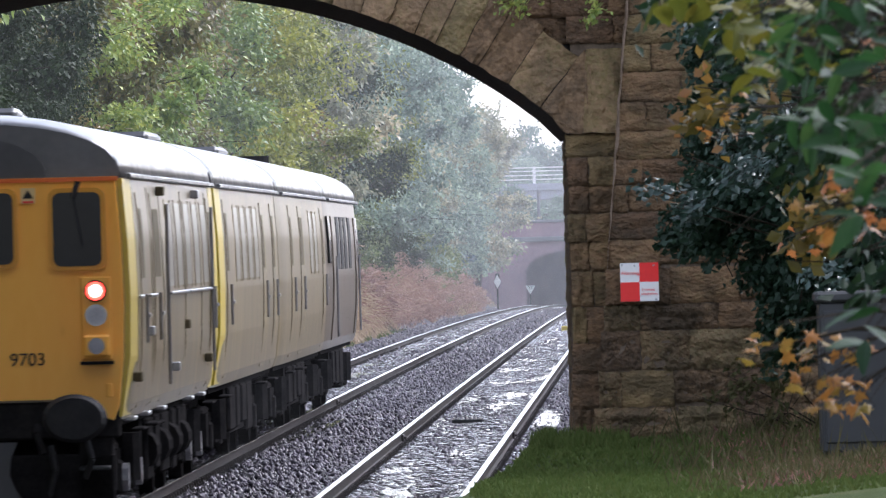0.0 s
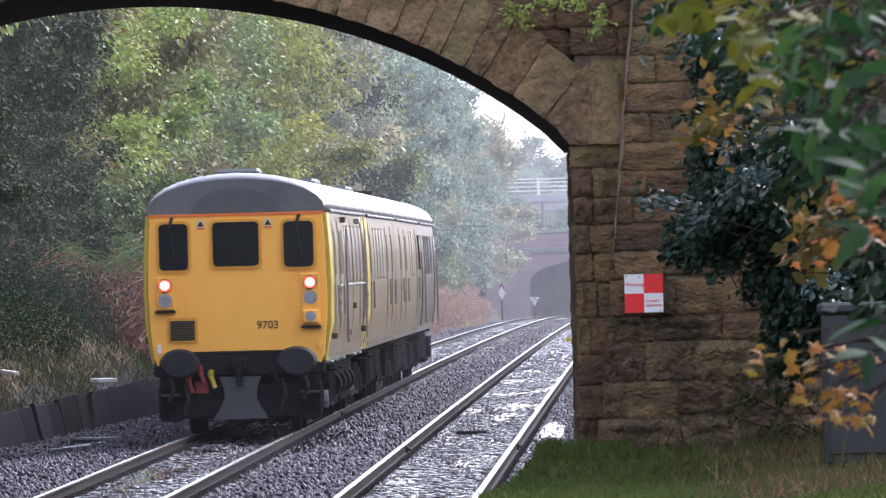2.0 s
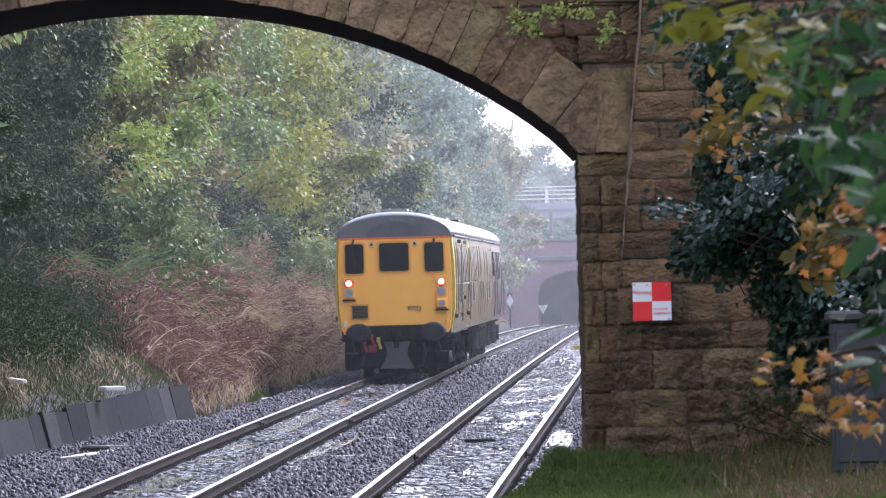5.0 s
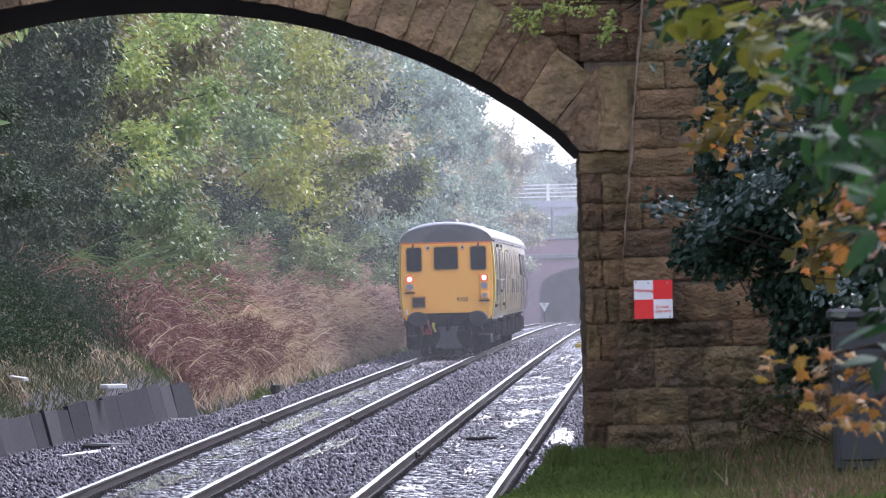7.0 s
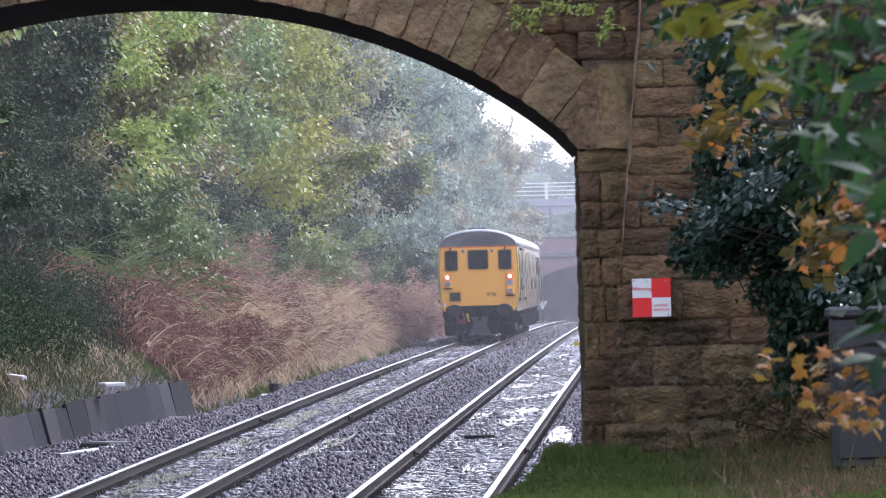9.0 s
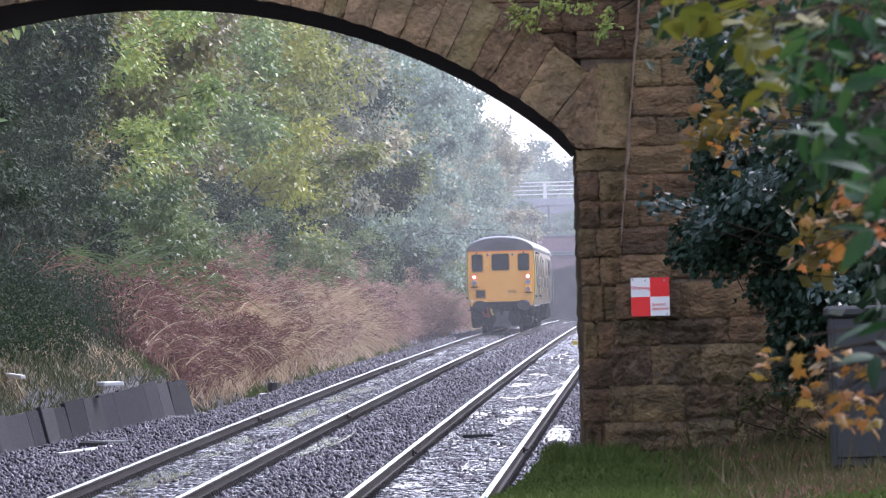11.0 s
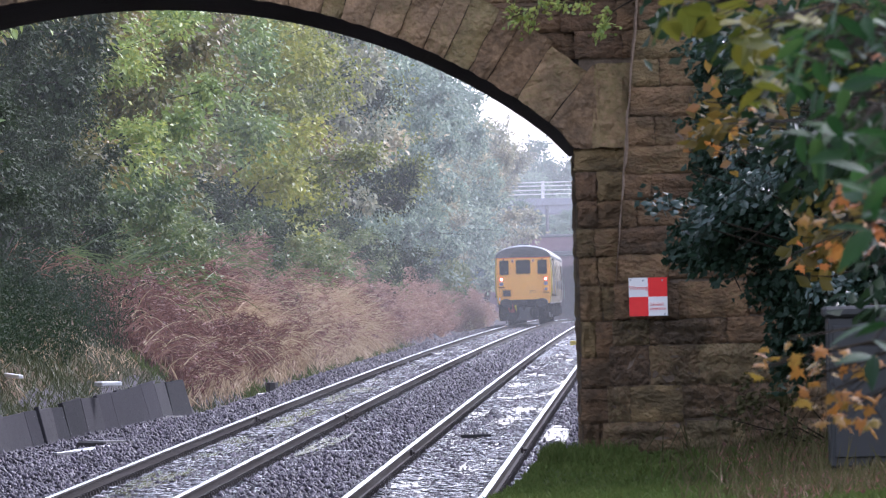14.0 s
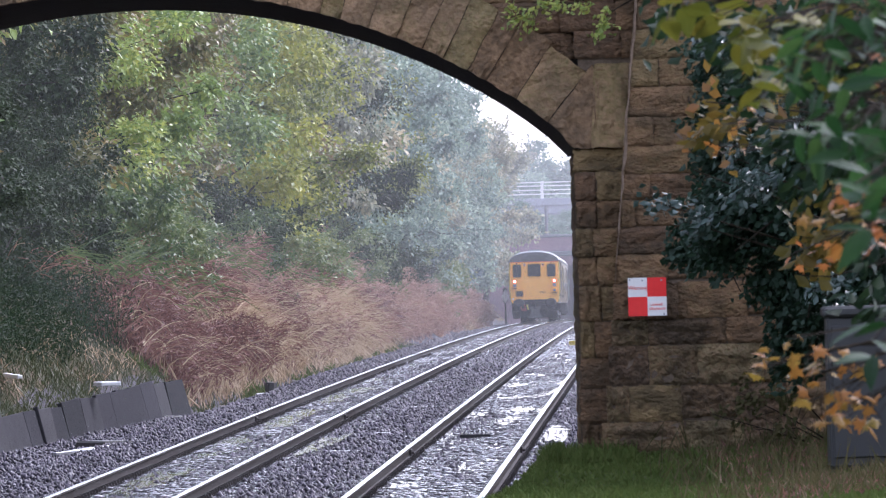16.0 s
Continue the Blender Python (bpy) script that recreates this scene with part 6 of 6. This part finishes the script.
near_branch("low branch with yellow and orange sycamore leaves", [
    (1400, 640, 60, 40, 42, LOBED, 0.1, 10), (1480, 660, 70, 40, 42, LOBED, 0.095, 20), (1520, 730, 50, 40, 42, LOBED, 0.1, 16), (1460, 700, 40, 50, 42, LOBED, 0.11, 8), (1340, 650, 20, 20, 42, LOBED, 0.1, 4), (1400, 595, 14, 10, 42, LOBED, 0.09, 2)], 43, (2.2, 42, 1.95))
near_branch("branch with rust coloured leaves", [
    (1535, 390, 40, 60, 34, LOBED_RED, 0.1, 12), (1480, 400, 50, 60, 38, LOBED, 0.085, 12), (1555, 120, 15, 40, 34, LOBED_RED, 0.1, 4), (1300, 215, 40, 30, 52, LOBED, 0.085, 10), (1280, 270, 30, 20, 52, LOBED, 0.08, 5), (1350, 175, 40, 30, 52, LOBED, 0.08, 6), (1440, 440, 50, 40, 52, LOBED_RED, 0.08, 8), (1470, 350, 20, 20, 38, LOBED_RED, 0.08, 3)], 44, (2.2, 34, 2.6))


# ---------------------------------------------------------------- ballast stones and litter
def scatter_stones(name, n, y0, y1, size, seed, flat=False):
    r = np.random.RandomState(seed)
    y = y0 + (y1 - y0) * r.rand(n) ** 1.35
    o = r.uniform(-4.3, TRACKS + 2.6, n)
    keep, pool = np.ones(n, bool), np.zeros(n, bool)
    keep &= o > np.array([foot_of_bank(q) for q in y]) + 0.03
    for c in (0.0, TRACKS):
        rel = np.abs(o - c)
        keep &= np.abs(rel - 0.7525) > 0.11
        mid = (rel < 0.5) | ((rel > 0.95) & (rel < 1.2))
        wet = np.array([noise.noise((oo * 1.6, yy * 0.11, 5.0 + c)) for oo, yy in zip(o, y)])
        soaked = (rel < 0.62) & (wet + 0.25 * (0.62 - rel) < 0.12 * r.rand(n) + (0.16 if c else 0.02))
        if flat:
            pool |= soaked
        else:
            keep &= ~(soaked & (r.rand(n) < 0.75))
    if flat:
        keep &= pool
    y, o = y[keep], o[keep]
    n = len(y)
    base = np.array([(1, 0, 0), (-1, 0, 0), (0, 1, 0), (0, -1, 0), (0, 0, 1), (0, 0, -1)], float)
    s = size * r.uniform(0.5, 1.25, (n, 1, 1)) * r.uniform(0.6, 1.2, (n, 1, 3))
    if flat:
        s = s * np.array([1.3, 1.3, 0.16])
    v = base[None] * s + r.normal(size=(n, 6, 3)) * size * (0.22 if not flat else np.array([0.2, 0.2, 0.06]))
    a = r.uniform(0, 6.28, n)
    ca, sa_ = np.cos(a)[:, None], np.sin(a)[:, None]
    v = np.stack([v[..., 0] * ca - v[..., 1] * sa_, v[..., 0] * sa_ + v[..., 1] * ca, v[..., 2]], 2)
    lx = np.array([line_x(q) for q in y]) + o
    gz = np.array([ground_z(oo, q) for oo, q in zip(o, y)])
    dip = np.where((np.abs(o) < 1.3) | (np.abs(o - TRACKS) < 1.3), 0.09 if flat else 0.035, 0.03)
    v += np.stack([lx, y, gz + dip + (r.uniform(-0.012, 0.012, n) if flat else r.uniform(-0.02, 0.03, n))], 1)[:, None, :]
    f = np.array([(0, 2, 4), (2, 1, 4), (1, 3, 4), (3, 0, 4), (2, 0, 5), (1, 2, 5), (3, 1, 5), (0, 3, 5)])
    idx = (np.arange(n)[:, None, None] * 6 + f[None]).reshape(-1).astype(np.int32)
    me = bpy.data.meshes.new(name)
    me.vertices.add(n * 6)
    me.vertices.foreach_set("co", v.reshape(-1).astype(np.float32))
    me.loops.add(n * 24)
    me.loops.foreach_set("vertex_index", idx)
    me.polygons.add(n * 8)
    me.polygons.foreach_set("loop_start", np.arange(0, n * 24, 3, dtype=np.int32))
    me.polygons.foreach_set("loop_total", np.full(n * 8, 3, dtype=np.int32))
    me.materials.append(WETSTONE if flat else BALLAST)
    me.update(calc_edges=True)
    me.validate()
    tagged(new(name, me), "wet dark ballast stones between and beside the rails", "ballast", kind="stuff")


scatter_stones("ballast", 105000, 98, 265, 0.043, 51)
scatter_stones("soaked_ballast", 90000, 98, 330, 0.06, 53, True)
scatter_stones("far_soaked_ballast", 50000, 300, 640, 0.1, 54, True)
scatter_stones("far_ballast", 46000, 260, 640, 0.07, 52)


def build_puddles(c, label, wetness, seed):
    """Shallow water lying between the rails, ragged patches on a slightly rippled sheet."""
    q = random.Random(seed)
    offs = np.arange(-0.64, 0.641, 0.04)
    offs = np.concatenate([offs, np.arange(0.92, 1.3, 0.04)])
    ys = np.concatenate([np.arange(98, 340, 0.4), np.arange(340, 640, 1.5)])
    grid, verts, faces = {}, [], []

    def vert(i, j):
        if (i, j) not in grid:
            grid[i, j] = len(verts)
            verts.append((line_x(ys[i]) + c + offs[j] + q.uniform(-0.012, 0.012), ys[i] + q.uniform(-0.12, 0.12), line_z(ys[i]) - 0.153 + q.uniform(-0.002, 0.002)))
        return grid[i, j]
    for i in range(len(ys) - 1):
        for j in range(len(offs) - 1):
            o, y = offs[j], ys[i]
            if offs[j + 1] - o > 0.1:
                continue
            big = noise.noise((o * 1.7, y * 0.07, seed)) + 0.5 * noise.noise((o * 6, y * 0.5, seed + 3.0)) + 0.45 * noise.noise((o * 16, y * 2.3, seed + 7.0))
            if big + wetness(o, y) > 0.42:
                faces.append((vert(i, j), vert(i, j + 1), vert(i + 1, j + 1), vert(i + 1, j)))
    tagged(mesh_ob("puddle", verts, faces, WATER, None, True), label, "puddle", kind="stuff")


build_puddles(0.0, "shallow rainwater shining along the inside of the rail", lambda o, y: 0.52 - 1.1 * abs(o + 0.4) if o < 0.7 else (0.25 if 150 < y < 185 else -0.5), 61)
build_puddles(TRACKS, "wide shallow rainwater shining between the sleepers", lambda o, y: (0.2 + 0.26 * smooth(165, 200, y) - 0.25 * max(0, o) * (1 - smooth(165, 200, y)) if o < 0.7 else (0.3 if 150 < y < 175 else -0.5)), 62)


def litter(name, label, bm, mat, at, rz=0.0, ry=0.0, category="debris"):
    o = part(name, bm, mat)
    o.matrix_basis = pose(*at, 0, ry, rz)
    return tagged(o, label, category)


def at_line(o, y, up=0.0):
    return (line_x(y) + o, y, ground_z(o, y) + up)


PALE = material("pale_wet_wood", [(0.3, 0.28, 0.25), (0.45, 0.43, 0.4)], 5, 0.4)
DARKWOOD = material("old_sleeper_wood", [(0.015, 0.013, 0.012), (0.045, 0.04, 0.036)], 6, 0.6, 0.5, 20, stretch=(1, 0.2, 1))
litter("white_trough_lid", "white plastic trough lid lying on the bank", boxm(-0.17, 0.17, -0.6, 0.6, 0, 0.07, 0.01), WHITE, (-5.8, 188, 0.5), 8)
litter("steel_bar", "short bright steel bar lying on the ballast", boxm(-0.03, 0.03, -2.2, 2.2, 0, 0.04, 0.01), STEEL, at_line(-2.65, 168, 0.05), -6)
litter("steel_bar", "bent steel bar lying on the ballast", boxm(-0.03, 0.03, -1.6, 1.6, 0, 0.05, 0.01), STEEL, at_line(-2.75, 166, 0.05), -9)
litter("white_bar", "pale pipe lying in the grass of the bank", boxm(-0.04, 0.04, -2.5, 2.5, 0, 0.06, 0.01), WHITE, (-7.1, 180, 0.75), 5)
litter("old_timber", "dark rotten timber lying beside the line", boxm(-0.25, 0.25, -0.7, 0.7, 0, 0.12, 0.03), DARKWOOD, at_line(-2.6, 172, 0.0), 20)
litter("tree_stump", "small dark tree stump beside the ballast", rod(bmesh.new(), (0, 0, -0.1), (0.02, 0, 0.3), 0.2, 0.15, 9), DARKWOOD, at_line(-2.9, 255, 0.0))
plate = thing("cable_plate", "black ribbed plate with pale studs between the rails", "plate", (0.41, 165, line_z(165) - 0.15))
part("base", boxm(-0.23, 0.23, -0.12, 0.12, 0, 0.05, 0.01), RUBBER, plate)
for k in range(7):
    part("stud", boxm(-0.21 + k * 0.066, -0.185 + k * 0.066, -0.1, 0.1, 0.05, 0.085, 0.006), PALE, plate)
litter("marker_block", "small yellow marker block beside the rails", boxm(-0.1, 0.1, -0.1, 0.1, 0, 0.2, 0.02), STRIPE, at_line(TRACKS - 0.0, 356, 0.05))
# slabs added in place of the white shine of puddles
for o_, y_, w_ in ((1.62, 158, 0.2), (1.8, 166, 0.16), (1.55, 174, 0.14), (1.7, 205, 0.2)):
    litter("stone_slab", "pale wet slab standing in for a shining puddle between the tracks", boxm(-w_, w_, -0.3, 0.3, -0.06, 0.035, 0.03, seg=2), WETSTONE, at_line(o_, y_, 0.03), rng.uniform(0, 90))
for o_, y_ in ((-2.6, 270), (-2.8, 300), (-2.5, 240), (-3.0, 205), (-2.7, 225), (-2.4, 330)) :
    litter("fallen_branch", "pale broken stick lying on the ballast", rod(bmesh.new(), (-0.25, -0.3, 0.02), (0.25, 0.3, 0.05), 0.03, 0.015, 6), PALE, at_line(o_, y_, 0.04), rng.uniform(0, 180))


# ---------------------------------------------------------------- drizzle mist hanging in the cutting
def mist_material(amount):
    m = bpy.data.materials.new("thin_mist")
    m.use_nodes = True
    n, l = m.node_tree.nodes, m.node_tree.links
    n.remove(n["Principled BSDF"])
    tr, di, tl = n.new("ShaderNodeBsdfTransparent"), n.new("ShaderNodeBsdfDiffuse"), n.new("ShaderNodeBsdfTranslucent")
    di.inputs[0].default_value = tl.inputs[0].default_value = (0.93, 0.95, 0.98, 1)
    both, mix = n.new("ShaderNodeMixShader"), n.new("ShaderNodeMixShader")
    l.new(di.outputs[0], both.inputs[1])
    l.new(tl.outputs[0], both.inputs[2])
    tex, geo, mr = n.new("ShaderNodeTexNoise"), n.new("ShaderNodeNewGeometry"), n.new("ShaderNodeMapRange")
    tex.inputs["Scale"].default_value = 0.12
    l.new(geo.outputs["Position"], tex.inputs["Vector"])
    mr.inputs[1].default_value, mr.inputs[2].default_value = 0.3, 0.7
    mr.inputs[3].default_value, mr.inputs[4].default_value = amount * 0.7, amount * 1.3
    l.new(tex.outputs["Fac"], mr.inputs[0])
    l.new(mr.outputs[0], mix.inputs[0])
    l.new(tr.outputs[0], mix.inputs[1])
    l.new(both.outputs[0], mix.inputs[2])
    l.new(mix.outputs[0], n["Material Output"].inputs[0])
    return m


for y, amount in ((128, 0.007), (200, 0.018), (290, 0.038), (390, 0.036), (500, 0.036), (620, 0.044), (740, 0.05), (900, 0.09)):
    o = mesh_ob("mist", [(-60, y, -2), (60, y, -2), (60, y, 40), (-60, y, 40)], [(0, 1, 2, 3)], mist_material(amount))
    tagged(o, "thin pale drizzle mist hanging across the cutting", "mist", kind="stuff")
SL = sleeper_mesh()
for trk, dx in ((track_a, 0.0), (track_b, TRACKS)):
    y = 84.0
    k = 0
    far_v, far_f = [], []
    for i in range(220):
        yy = 84.0 - 0.65 * (i + 1)
        b, x, z = len(far_v), line_x(yy) + dx, line_z(yy) - 0.165
        far_v += [(x - 1.25, yy - 0.12, z), (x + 1.25, yy - 0.12, z), (x + 1.25, yy + 0.12, z), (x - 1.25, yy + 0.12, z), (x - 1.25, yy - 0.14, z - 0.18), (x + 1.25, yy - 0.14, z - 0.18)]
        far_f += [(b, b + 1, b + 2, b + 3), (b + 4, b + 5, b + 1, b)]
    while y < 850:
        if k < 290:
            s = new("sleeper", SL)
            s.parent = trk
            s.location = (line_x(y) + dx + rng.uniform(-0.02, 0.02), y, line_z(y) - 0.165)
            s.rotation_euler = (rng.uniform(-0.012, 0.012), rng.uniform(-0.006, 0.006), rng.uniform(-0.015, 0.015) - 0.025)
        else:
            b, x, z = len(far_v), line_x(y) + dx, line_z(y) - 0.165
            far_v += [(x - 1.25, y - 0.12, z), (x + 1.25, y - 0.12, z), (x + 1.25, y + 0.12, z), (x - 1.25, y + 0.12, z), (x - 1.25, y - 0.14, z - 0.18), (x + 1.25, y - 0.14, z - 0.18)]
            far_f += [(b, b + 1, b + 2, b + 3), (b + 4, b + 5, b + 1, b)]
        y += 0.65
        k += 1
    o = mesh_ob("joined_sleeper", far_v, far_f, SLEEPER, trk)
    o["kind"] = "stuff"


# ---------------------------------------------------------------- what moves
def motions():
    for v, lead in VEHICLES:
        walk(v, [(t, vehicle_pose(TRAIN_START + TRAIN_SPEED * t + lead)) for t in (0, 2, 4, 6, 8, 10, 12, 14, 16)])


motions()
